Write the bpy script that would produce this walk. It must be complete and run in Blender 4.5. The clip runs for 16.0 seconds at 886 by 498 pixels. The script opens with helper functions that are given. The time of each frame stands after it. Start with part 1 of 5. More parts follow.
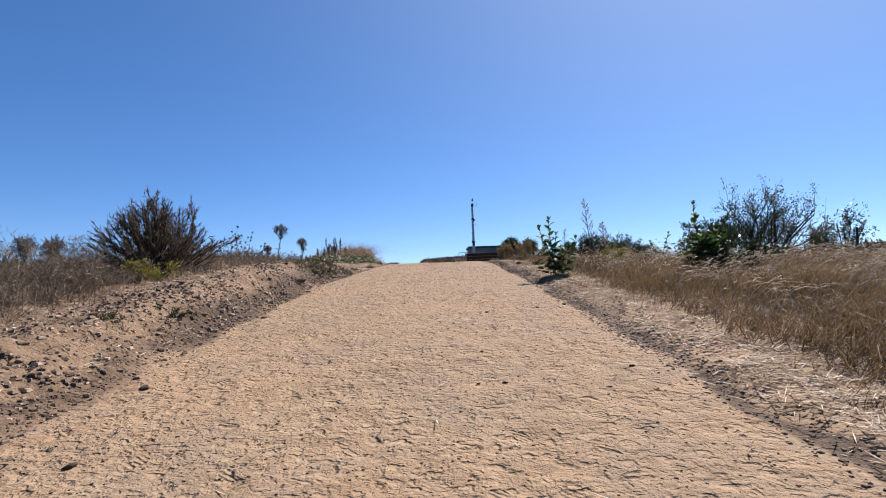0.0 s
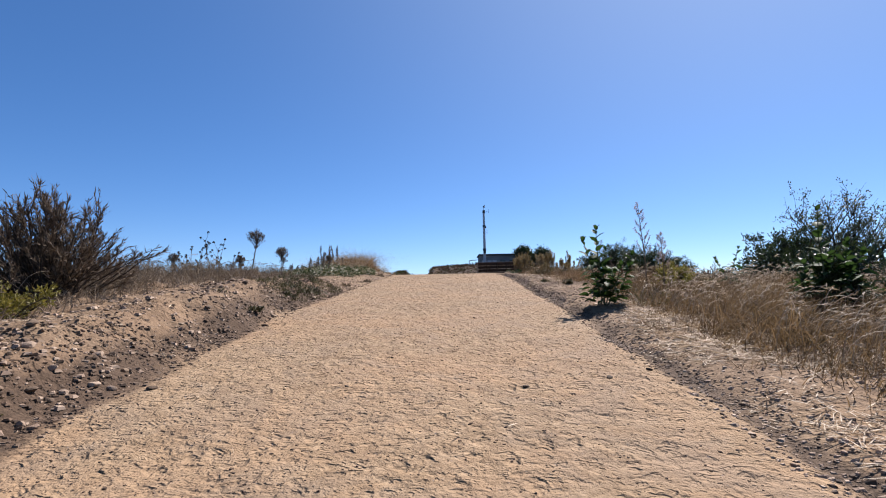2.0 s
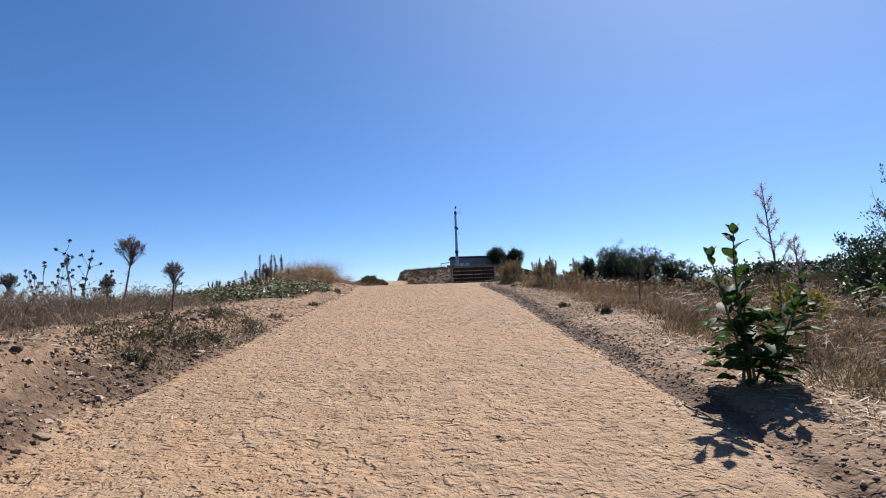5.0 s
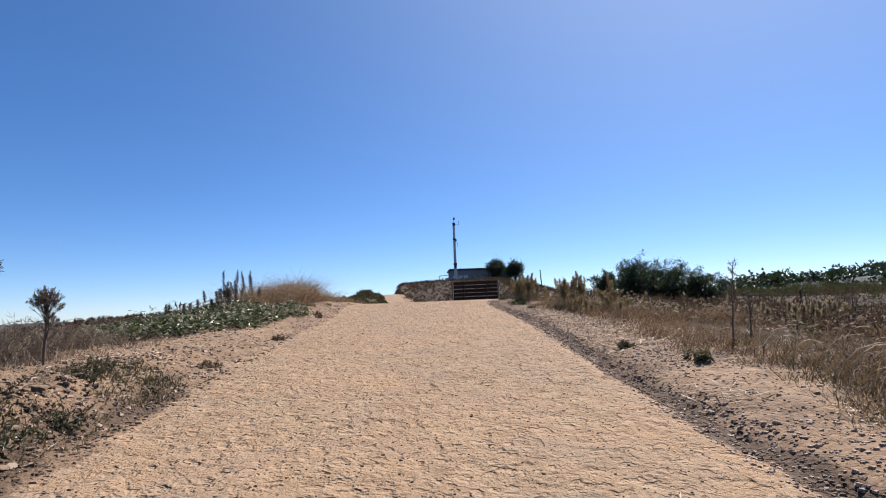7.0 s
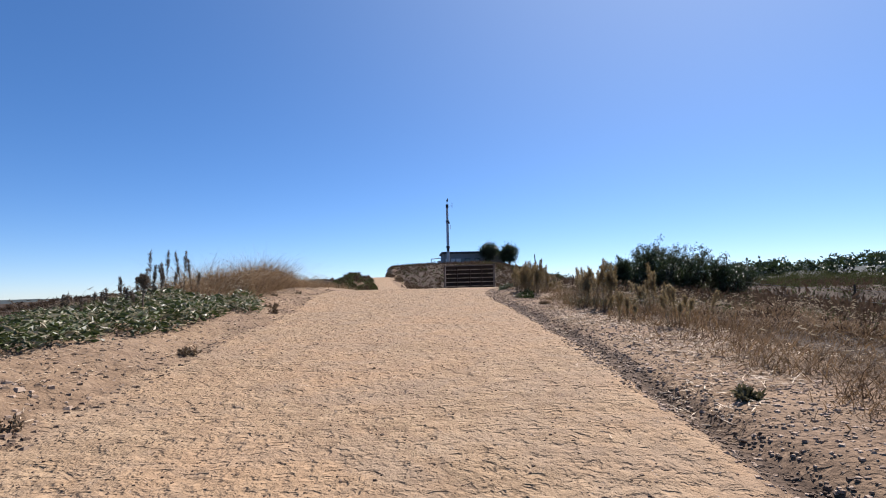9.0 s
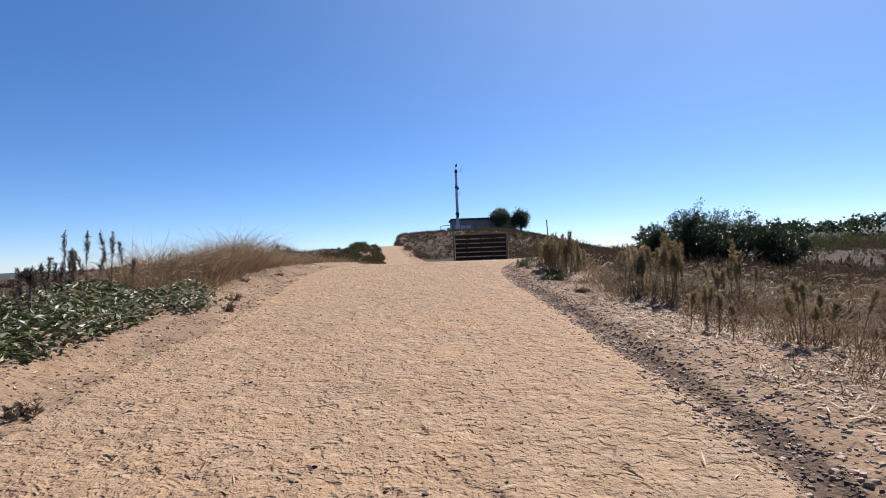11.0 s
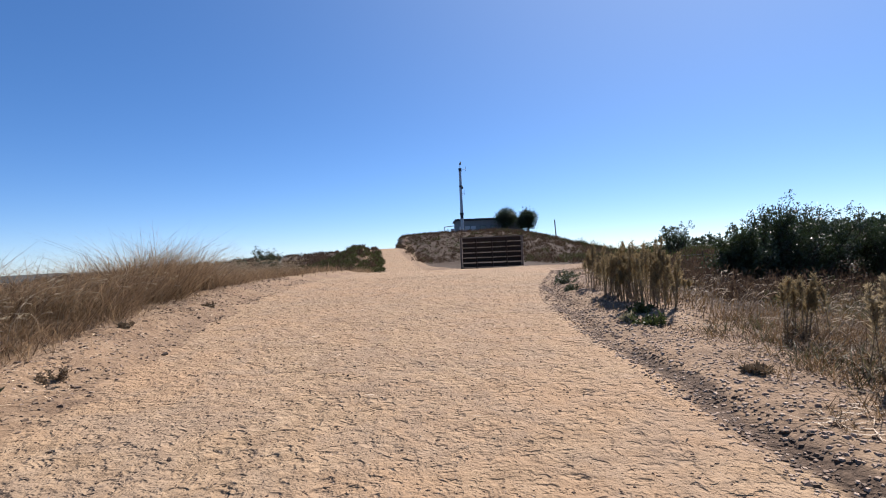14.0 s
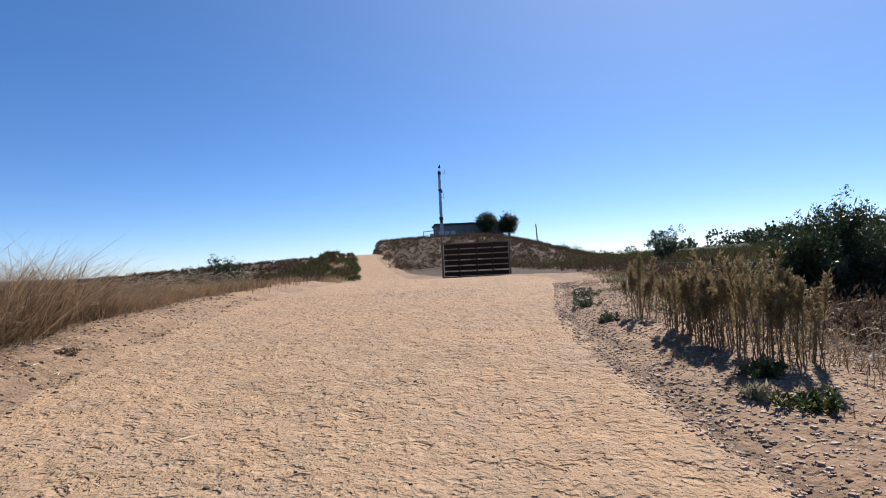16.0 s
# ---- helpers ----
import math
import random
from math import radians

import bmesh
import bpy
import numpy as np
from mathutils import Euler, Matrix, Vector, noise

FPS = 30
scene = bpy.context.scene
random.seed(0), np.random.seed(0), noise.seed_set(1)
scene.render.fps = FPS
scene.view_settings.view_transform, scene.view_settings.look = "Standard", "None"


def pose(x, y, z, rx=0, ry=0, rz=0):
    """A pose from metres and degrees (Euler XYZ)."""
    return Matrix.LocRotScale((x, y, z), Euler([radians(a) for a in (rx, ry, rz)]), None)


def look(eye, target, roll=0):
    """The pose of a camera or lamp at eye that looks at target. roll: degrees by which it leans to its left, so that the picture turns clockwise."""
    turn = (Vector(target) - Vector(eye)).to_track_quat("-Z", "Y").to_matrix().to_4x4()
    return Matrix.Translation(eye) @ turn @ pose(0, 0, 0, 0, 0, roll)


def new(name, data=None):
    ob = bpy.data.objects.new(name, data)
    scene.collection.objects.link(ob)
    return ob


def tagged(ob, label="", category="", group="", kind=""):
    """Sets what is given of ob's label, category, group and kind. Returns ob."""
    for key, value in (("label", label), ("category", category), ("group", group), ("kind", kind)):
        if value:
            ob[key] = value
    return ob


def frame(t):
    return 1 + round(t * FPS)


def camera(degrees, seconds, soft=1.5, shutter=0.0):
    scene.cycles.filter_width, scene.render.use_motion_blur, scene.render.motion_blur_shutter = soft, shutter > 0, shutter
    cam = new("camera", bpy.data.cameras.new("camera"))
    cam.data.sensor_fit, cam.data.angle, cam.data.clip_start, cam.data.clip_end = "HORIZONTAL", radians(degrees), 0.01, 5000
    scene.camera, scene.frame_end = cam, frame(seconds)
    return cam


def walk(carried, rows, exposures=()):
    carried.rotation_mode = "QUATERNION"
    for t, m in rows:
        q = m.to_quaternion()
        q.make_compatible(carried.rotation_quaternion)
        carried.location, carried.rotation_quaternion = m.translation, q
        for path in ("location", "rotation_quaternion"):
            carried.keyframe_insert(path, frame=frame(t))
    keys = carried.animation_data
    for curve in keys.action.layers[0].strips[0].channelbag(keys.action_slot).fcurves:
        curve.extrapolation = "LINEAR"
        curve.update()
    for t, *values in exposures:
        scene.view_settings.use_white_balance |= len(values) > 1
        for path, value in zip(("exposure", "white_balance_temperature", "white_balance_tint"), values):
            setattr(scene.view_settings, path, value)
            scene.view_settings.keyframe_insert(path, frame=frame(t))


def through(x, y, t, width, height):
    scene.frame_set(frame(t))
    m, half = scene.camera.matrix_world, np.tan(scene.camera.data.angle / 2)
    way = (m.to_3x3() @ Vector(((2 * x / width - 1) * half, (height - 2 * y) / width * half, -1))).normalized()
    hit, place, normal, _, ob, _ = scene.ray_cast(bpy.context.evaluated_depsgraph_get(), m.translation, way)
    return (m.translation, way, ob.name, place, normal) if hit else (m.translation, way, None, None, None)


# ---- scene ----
cam = camera(76.7, 16.0, 1.1)
PATH = [
    (0, (-0.014, 0.205, 1.28), (0.017, 2.2, 1.421), -1.9),
    (0.5, (0.012, 0.966, 1.379), (0.03, 2.962, 1.511), -2.0),
    (1, (0.027, 1.812, 1.481), (0.021, 3.807, 1.621), -1.7),
    (1.5, (0.056, 2.556, 1.571), (0.05, 4.55, 1.723), -1.4),
    (2, (0.045, 3.395, 1.694), (0.04, 5.388, 1.859), -1.0),
    (2.5, (0.08, 4.141, 1.805), (0.1, 6.134, 1.975), -0.8),
    (3, (0.095, 4.952, 1.895), (0.14, 6.945, 2.057), -1.0),
    (3.5, (0.097, 5.731, 1.989), (0.176, 7.725, 2.134), -1.3),
    (4, (0.019, 6.561, 2.074), (0.117, 8.554, 2.208), -1.6),
    (4.5, (0.003, 7.336, 2.211), (0.11, 9.328, 2.352), -1.8),
    (5, (-0.048, 8.174, 2.296), (0.053, 10.165, 2.465), -1.9),
    (5.2, (-0.043, 8.489, 2.363), (0.055, 10.478, 2.545), -1.9),
    (7.3, (-0.045, 11.929, 2.655), (0.072, 13.915, 2.866), -2.3),
    (7.5, (0.013, 12.262, 2.669), (0.138, 14.248, 2.874), -2.2),
    (8, (0.056, 13.129, 2.751), (0.189, 15.115, 2.939), -1.9),
    (8.5, (0.127, 13.921, 2.819), (0.267, 15.909, 2.991), -1.6),
    (9, (0.172, 14.777, 2.903), (0.308, 16.767, 3.052), -1.3),
    (9.2, (0.202, 15.087, 2.948), (0.338, 17.077, 3.092), -1.2),
    (11.3, (0.512, 18.187, 3.28), (0.593, 20.186, 3.304), -2.6),
    (11.5, (0.553, 18.549, 3.301), (0.617, 20.548, 3.328), -2.8),
    (12, (0.52, 19.418, 3.373), (0.557, 21.418, 3.414), -3.1),
    (12.5, (0.558, 20.253, 3.45), (0.578, 22.252, 3.502), -3.0),
    (13, (0.532, 21.083, 3.483), (0.551, 23.082, 3.538), -2.7),
    (13.5, (0.574, 21.896, 3.548), (0.616, 23.895, 3.597), -2.5),
    (14, (0.551, 22.734, 3.61), (0.637, 24.732, 3.642), -2.4),
    (14.5, (0.646, 23.572, 3.635), (0.782, 25.567, 3.664), -2.5),
    (15, (0.684, 24.392, 3.7), (0.85, 26.385, 3.728), -2.5),
    (15.5, (0.727, 25.191, 3.755), (0.897, 27.184, 3.791), -2.5),
    (16, (0.659, 26.037, 3.791), (0.821, 28.03, 3.837), -2.7),
]
walk(cam, [(t, look(eye, target, roll)) for t, eye, target, roll in PATH], [(0, 1.2, 6300, 17)])

# ---------------------------------------------------------------- light
SUN_AZ, SUN_EL = 35.0, 46.0          # degrees from straight ahead to the right; above the horizon
world = bpy.data.worlds.new("sky")
scene.world = world
world.use_nodes = True
wn = world.node_tree.nodes
wl = world.node_tree.links
sky = wn.new("ShaderNodeTexSky")
sky.sky_type = "NISHITA"
sky.sun_disc = False
sky.sun_elevation = radians(SUN_EL)
sky.sun_rotation = radians(SUN_AZ)
sky.altitude = 3500
sky.air_density, sky.dust_density, sky.ozone_density = 1.0, 1.5, 3.4
wn["Background"].inputs["Strength"].default_value = 0.057
clear = wn.new("ShaderNodeHueSaturation")      # very clear dry air: a deep blue
clear.inputs["Saturation"].default_value = 1.2
wl.new(sky.outputs[0], clear.inputs["Color"])
even = wn.new("ShaderNodeMix")                 # haze high in the air evens out zenith and horizon
even.data_type = "RGBA"
even.inputs[0].default_value = 0.13
even.inputs[7].default_value = (1.1, 2.7, 6.2, 1)
wl.new(clear.outputs[0], even.inputs[6])
# the broad pale aureole round the sun
aim = wn.new("ShaderNodeTexCoord")
toward = wn.new("ShaderNodeVectorMath")
toward.operation = "DOT_PRODUCT"
sa, se = radians(SUN_AZ), radians(SUN_EL)
sun_way = Vector((math.cos(se) * math.sin(sa), math.cos(se) * math.cos(sa), math.sin(se)))
toward.inputs[1].default_value = sun_way
wl.new(aim.outputs["Generated"], toward.inputs[0])
fade = wn.new("ShaderNodeMath")
fade.operation = "MAXIMUM"
fade.inputs[1].default_value = 0.0
wl.new(toward.outputs["Value"], fade.inputs[0])
ring = wn.new("ShaderNodeMath")
ring.operation = "POWER"
ring.inputs[1].default_value = 6.0
wl.new(fade.outputs[0], ring.inputs[0])
halo = wn.new("ShaderNodeMix")
halo.data_type, halo.blend_type = "RGBA", "ADD"
halo.inputs[7].default_value = (1.9, 1.95, 1.5, 1)
wl.new(ring.outputs[0], halo.inputs[0])
wl.new(even.outputs[2], halo.inputs[6])
wl.new(halo.outputs[2], wn["Background"].inputs["Color"])
sun_data = bpy.data.lights.new("sun", "SUN")
sun_data.energy, sun_data.angle, sun_data.color = 5.0, radians(0.53), (1.0, 0.95, 0.87)
sun = new("sun", sun_data)
sun.matrix_world = look(sun_way * 60, (0, 0, 0))

# ---------------------------------------------------------------- materials


def material(name, rough=0.9, spec=0.3):
    m = bpy.data.materials.new(name)
    m.use_nodes = True
    nt = m.node_tree
    b = nt.nodes["Principled BSDF"]
    b.inputs["Roughness"].default_value = rough
    b.inputs["Specular IOR Level"].default_value = spec
    return m, nt, b


def node(nt, kind, **values):
    n = nt.nodes.new(kind)
    for key, value in values.items():
        n.inputs[key.replace("_", " ")].default_value = value
    return n


def ramp(nt, fac, stops):
    r = nt.nodes.new("ShaderNodeValToRGB")
    while len(r.color_ramp.elements) < len(stops):
        r.color_ramp.elements.new(0.5)
    for e, (p, c) in zip(r.color_ramp.elements, stops):
        e.position, e.color = p, (*c, 1)
    nt.links.new(fac, r.inputs[0])
    return r.outputs[0]


def mix(nt, fac, a, b, kind="MIX"):
    n = nt.nodes.new("ShaderNodeMix")
    n.data_type, n.blend_type = "RGBA", kind
    for sock, v in ((n.inputs[0], fac), (n.inputs[6], a), (n.inputs[7], b)):
        if isinstance(v, (float, int)):
            sock.default_value = v
        elif isinstance(v, tuple):
            sock.default_value = (*v, 1)
        else:
            nt.links.new(v, sock)
    return n.outputs[2]


def maths(nt, op, a, b=None):
    n = nt.nodes.new("ShaderNodeMath")
    n.operation = op
    for sock, v in zip(n.inputs, (a, b)):
        if v is None:
            continue
        if isinstance(v, (float, int)):
            sock.default_value = v
        else:
            nt.links.new(v, sock)
    return n.outputs[0]


def noise_tex(nt, co, scale, detail=4.0, rough=0.6, distort=0.0):
    n = node(nt, "ShaderNodeTexNoise", Scale=scale, Detail=detail, Roughness=rough, Distortion=distort)
    nt.links.new(co, n.inputs["Vector"])
    return n.outputs["Fac"]


def grey(v):
    return (v, v, v)


def foliage(name, low, high, rough=0.6, spec=0.3, through=0.25, scale=1.5):
    """Leaves and blades: colour by piece, with patches over the plant, and light shining through."""
    m, nt, b = material(name, rough, spec)
    geo = nt.nodes.new("ShaderNodeNewGeometry")
    tex = nt.nodes.new("ShaderNodeTexCoord")
    pick = maths(nt, "ADD", maths(nt, "MULTIPLY", geo.outputs["Random Per Island"], 0.65),
                 maths(nt, "MULTIPLY", noise_tex(nt, tex.outputs["Object"], scale, 2), 0.45))
    c = ramp(nt, pick, [(0.1, low), (0.9, high)])
    nt.links.new(c, b.inputs["Base Color"])
    if through:
        out = nt.nodes["Material Output"]
        tr = nt.nodes.new("ShaderNodeBsdfTranslucent")
        nt.links.new(c, tr.inputs["Color"])
        ms = nt.nodes.new("ShaderNodeMixShader")
        ms.inputs[0].default_value = through
        nt.links.new(b.outputs[0], ms.inputs[1])
        nt.links.new(tr.outputs[0], ms.inputs[2])
        nt.links.new(ms.outputs[0], out.inputs["Surface"])
    return m


def rough_matter(name, low, high, scale, bump=0.3, rough=0.9, spec=0.2, metal=0.0, pieces=False):
    """Stone, wood, paint: two scales of noise, and fine relief."""
    m, nt, b = material(name, rough, spec)
    b.inputs["Metallic"].default_value = metal
    tex = nt.nodes.new("ShaderNodeTexCoord")
    co = tex.outputs["Object"]
    coarse, fine = noise_tex(nt, co, scale, 3), noise_tex(nt, co, scale * 9, 5, 0.7)
    f = maths(nt, "ADD", maths(nt, "MULTIPLY", coarse, 0.6), maths(nt, "MULTIPLY", fine, 0.4))
    if pieces:
        info = nt.nodes.new("ShaderNodeObjectInfo")
        geo = nt.nodes.new("ShaderNodeNewGeometry")
        r = maths(nt, "ADD", info.outputs["Random"], geo.outputs["Random Per Island"])
        f = maths(nt, "ADD", maths(nt, "MULTIPLY", f, 0.55), maths(nt, "MULTIPLY", maths(nt, "FRACT", r), 0.45))
    nt.links.new(ramp(nt, f, [(0.25, low), (0.75, high)]), b.inputs["Base Color"])
    bn = node(nt, "ShaderNodeBump", Strength=bump, Distance=0.0025)
    nt.links.new(fine, bn.inputs["Height"])
    nt.links.new(bn.outputs[0], b.inputs["Normal"])
    return m


def ground_material():
    m, nt, b = material("earth", 0.95, 0.12)
    tex = nt.nodes.new("ShaderNodeTexCoord")
    co = tex.outputs["Object"]
    road = nt.nodes.new("ShaderNodeAttribute")
    road.attribute_name = "road"
    litter = nt.nodes.new("ShaderNodeAttribute")
    litter.attribute_name = "litter"
    r, lit = road.outputs["Fac"], litter.outputs["Fac"]
    big, mid, fine = noise_tex(nt, co, 0.55, 3), noise_tex(nt, co, 4.5, 5, 0.65, 0.4), noise_tex(nt, co, 38, 6, 0.72)
    # packed sandy earth of the track
    tan = ramp(nt, maths(nt, "ADD", maths(nt, "MULTIPLY", mid, 0.55), maths(nt, "MULTIPLY", fine, 0.45)),
               [(0.3, (0.114, 0.0749, 0.0439)), (0.48, (0.222, 0.153, 0.092)), (0.7, (0.299, 0.22, 0.141))])
    worn = noise_tex(nt, co, 2.3, 4, 0.6, 0.6)
    tan = mix(nt, ramp(nt, worn, [(0.5, grey(0)), (0.68, grey(0.55))]), tan, (0.17, 0.114, 0.0713))
    tan = mix(nt, ramp(nt, big, [(0.4, grey(0)), (0.62, grey(0.6))]), tan, (0.258, 0.166, 0.0958))
    trod = noise_tex(nt, co, 1.1, 5, 0.7, 0.8)
    tan = mix(nt, ramp(nt, trod, [(0.46, grey(0)), (0.62, grey(0.5))]), tan, (0.19, 0.142, 0.1))
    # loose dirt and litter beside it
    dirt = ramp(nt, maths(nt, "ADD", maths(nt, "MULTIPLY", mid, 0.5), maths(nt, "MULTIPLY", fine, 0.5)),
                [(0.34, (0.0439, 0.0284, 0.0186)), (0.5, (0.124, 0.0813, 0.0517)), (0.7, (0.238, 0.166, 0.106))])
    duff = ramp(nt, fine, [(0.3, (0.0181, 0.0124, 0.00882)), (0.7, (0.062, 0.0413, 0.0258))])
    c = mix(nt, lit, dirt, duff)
    sandy = nt.nodes.new("ShaderNodeAttribute")
    sandy.attribute_name = "sandy"
    c = mix(nt, sandy.outputs["Fac"], c, tan)
    edge = maths(nt, "ADD", r, maths(nt, "MULTIPLY", maths(nt, "SUBTRACT", mid, 0.5), 1.3))
    rf = ramp(nt, edge, [(0.3, grey(0)), (0.66, grey(1))])
    c = mix(nt, rf, c, tan)
    # dark crumbling crust along the edges of the track
    crust = nt.nodes.new("ShaderNodeAttribute")
    crust.attribute_name = "crust"
    cf = ramp(nt, maths(nt, "ADD", crust.outputs["Fac"], maths(nt, "MULTIPLY", maths(nt, "SUBTRACT", mid, 0.5), 1.1)), [(0.42, grey(0)), (0.75, grey(0.9))])
    c = mix(nt, cf, c, ramp(nt, fine, [(0.3, (0.0258, 0.0176, 0.0124)), (0.7, (0.0882, 0.0579, 0.0382))]))
    # chaparral over the far country, tinted blue to paint in the distance haze
    far = nt.nodes.new("ShaderNodeAttribute")
    far.attribute_name = "far"
    c = mix(nt, far.outputs["Fac"], c, ramp(nt, noise_tex(nt, co, 0.012, 6, 0.7), [(0.35, (0.0155, 0.0233, 0.0258)), (0.65, (0.0439, 0.0517, 0.0491))]))
    nt.links.new(c, b.inputs["Base Color"])

    # trampled relief: shallow heel and hoof dents with crisp rims, on packed flat ground
    def dents(scale, share, inner, outer, stretch, warp):
        swirl = node(nt, "ShaderNodeTexNoise", Scale=scale * 0.9, Detail=2.0)
        nt.links.new(co, swirl.inputs["Vector"])
        shift = nt.nodes.new("ShaderNodeVectorMath")
        shift.operation = "MULTIPLY_ADD"
        nt.links.new(swirl.outputs["Color"], shift.inputs[0])
        shift.inputs[1].default_value = (warp, warp, 0)
        nt.links.new(co, shift.inputs[2])
        squash = nt.nodes.new("ShaderNodeVectorMath")
        squash.operation = "MULTIPLY"
        nt.links.new(shift.outputs[0], squash.inputs[0])
        squash.inputs[1].default_value = (*stretch, 0)
        v = node(nt, "ShaderNodeTexVoronoi", Scale=scale)
        v.voronoi_dimensions = "2D"
        nt.links.new(squash.outputs[0], v.inputs["Vector"])
        sep = nt.nodes.new("ShaderNodeSeparateColor")
        nt.links.new(v.outputs["Color"], sep.inputs[0])
        bowl = nt.nodes.new("ShaderNodeMapRange")
        bowl.interpolation_type = "SMOOTHSTEP"
        bowl.inputs["From Min"].default_value, bowl.inputs["From Max"].default_value = inner, outer
        bowl.inputs["To Min"].default_value, bowl.inputs["To Max"].default_value = -1.0, 0.0
        nt.links.new(v.outputs["Distance"], bowl.inputs["Value"])
        return maths(nt, "MULTIPLY", bowl.outputs[0], maths(nt, "MULTIPLY", sep.outputs[1], maths(nt, "LESS_THAN", sep.outputs[0], share))), sep.outputs[2]
    heel, pick = dents(5.0, 0.55, 0.2, 0.4, (1.15, 0.8), 0.24)
    toe, _ = dents(9.0, 0.8, 0.16, 0.42, (0.85, 1.1), 0.17)
    nick, _ = dents(19.0, 0.8, 0.12, 0.42, (1.0, 0.9), 0.09)
    pit, _ = dents(44.0, 0.5, 0.12, 0.42, (1.0, 1.0), 0.03)
    wave = node(nt, "ShaderNodeTexWave", Scale=13.0, Distortion=2.5, Detail=2.0)
    wave.bands_direction = "DIAGONAL"
    nt.links.new(co, wave.inputs["Vector"])
    tread = maths(nt, "MULTIPLY", wave.outputs["Fac"], maths(nt, "MULTIPLY", heel, maths(nt, "GREATER_THAN", pick, 0.8)))
    h = maths(nt, "MULTIPLY", heel, 0.021)
    for bit, depth in ((toe, 0.024), (nick, 0.014), (pit, 0.007), (tread, 0.009), (noise_tex(nt, co, 6, 2, 0.5, 0.6), 0.03), (maths(nt, "ABSOLUTE", maths(nt, "SUBTRACT", noise_tex(nt, co, 11, 2, 0.5, 1.2), 0.5)), 0.022), (noise_tex(nt, co, 26, 3, 0.6, 0.5), 0.011), (fine, 0.007)):
        h = maths(nt, "ADD", h, maths(nt, "MULTIPLY", bit, depth))
    h = maths(nt, "MULTIPLY", h, maths(nt, "ADD", maths(nt, "MULTIPLY", r, 0.5), 0.5))
    bn = node(nt, "ShaderNodeBump", Strength=1.0, Distance=1.0)
    nt.links.new(h, bn.inputs["Height"])
    nt.links.new(bn.outputs[0], b.inputs["Normal"])
    return m


EARTH = ground_material()
STONE = rough_matter("stone", (0.0672, 0.0454, 0.031), (0.196, 0.14, 0.0958), 6, 0.5, pieces=True)
PALE_STONE = rough_matter("pale stone", (0.165, 0.113, 0.0796), (0.329, 0.25, 0.185), 6, 0.4, pieces=True)
CRUST = rough_matter("broken earth crust", (0.0388, 0.0258, 0.0176), (0.119, 0.0783, 0.0517), 8, 0.6, pieces=True)
CLOD = rough_matter("dark clod", (0.0207, 0.0155, 0.0114), (0.0672, 0.0465, 0.031), 8, 0.6, pieces=True)
DRY_GRASS = foliage("dry grass", (0.034, 0.0198, 0.00942), (0.188, 0.123, 0.0601), 0.7, 0.15, 0.4, 0.35)
RED_GRASS = foliage("russet grass", (0.0414, 0.0242, 0.0138), (0.31, 0.213, 0.124), 0.7, 0.15, 0.4, 0.4)
STRAW = foliage("straw", (0.206, 0.139, 0.0793), (0.535, 0.422, 0.286), 0.6, 0.25, 0.2, 1.0)
SEED = foliage("pale seed head", (0.221, 0.169, 0.1), (0.389, 0.327, 0.231), 0.7, 0.2, 0.35, 1.0)
GREEN_GRASS = foliage("dull green weeds", (0.031, 0.0284, 0.0129), (0.119, 0.103, 0.0491), 0.65, 0.2, 0.3, 0.6)
WEED = foliage("green weed leaf", (0.0187, 0.0309, 0.00793), (0.0749, 0.0952, 0.0283), 0.5, 0.35, 0.25, 1.2)
PALE_WEED = foliage("pale weed leaf", (0.12, 0.113, 0.0589), (0.361, 0.325, 0.215), 0.5, 0.4, 0.25, 1.2)
BIG_LEAF = foliage("broad green leaf", (0.0114, 0.0284, 0.00724), (0.0388, 0.0724, 0.0166), 0.6, 0.1, 0.35, 2.0)
BUSH_LEAF = foliage("bush leaf", (0.00927, 0.0186, 0.0062), (0.0439, 0.062, 0.0196), 0.4, 0.5, 0.22, 0.8)
OLIVE_LEAF = foliage("grey green leaf", (0.031, 0.0403, 0.0217), (0.106, 0.118, 0.0652), 0.5, 0.4, 0.25, 0.8)
BANK_LEAF = foliage("brownish green leaf", (0.0304, 0.0304, 0.0152), (0.114, 0.103, 0.0532), 0.6, 0.25, 0.25, 0.8)
YELLOW_LEAF = foliage("yellow green leaf", (0.0843, 0.0802, 0.0126), (0.276, 0.23, 0.0444), 0.5, 0.3, 0.3, 1.2)
SCRUB = foliage("dusky scrub", (0.0207, 0.0135, 0.0098), (0.0882, 0.0594, 0.0393), 0.8, 0.1, 0.35, 0.12)
SCRUB_GREEN = foliage("green scrub", (0.0181, 0.0238, 0.00927), (0.0724, 0.0775, 0.0299), 0.8, 0.1, 0.3, 0.12)
BROWN_TWIG = foliage("brown needle twig", (0.0568, 0.0404, 0.0291), (0.195, 0.146, 0.101), 0.8, 0.15, 0.1, 1.2)
DRY_STALK = foliage("dry stalk", (0.0682, 0.0484, 0.031), (0.223, 0.164, 0.102), 0.8, 0.15, 0.2, 1.5)
FEATHER = foliage("pinkish feathery seed", (0.187, 0.134, 0.118), (0.377, 0.303, 0.276), 0.8, 0.1, 0.35, 1.5)
PLUME = foliage("tan seed plume", (0.101, 0.0745, 0.0361), (0.34, 0.26, 0.138), 0.8, 0.1, 0.3, 1.5)
DULL_UMBEL = foliage("dull brown umbel", (0.0543, 0.0418, 0.0311), (0.194, 0.154, 0.12), 0.8, 0.1, 0.2, 1.5)
BRUSH = foliage("grey brown dead brush", (0.0637, 0.0465, 0.0329), (0.255, 0.199, 0.142), 0.8, 0.15, 0.2, 1.0)
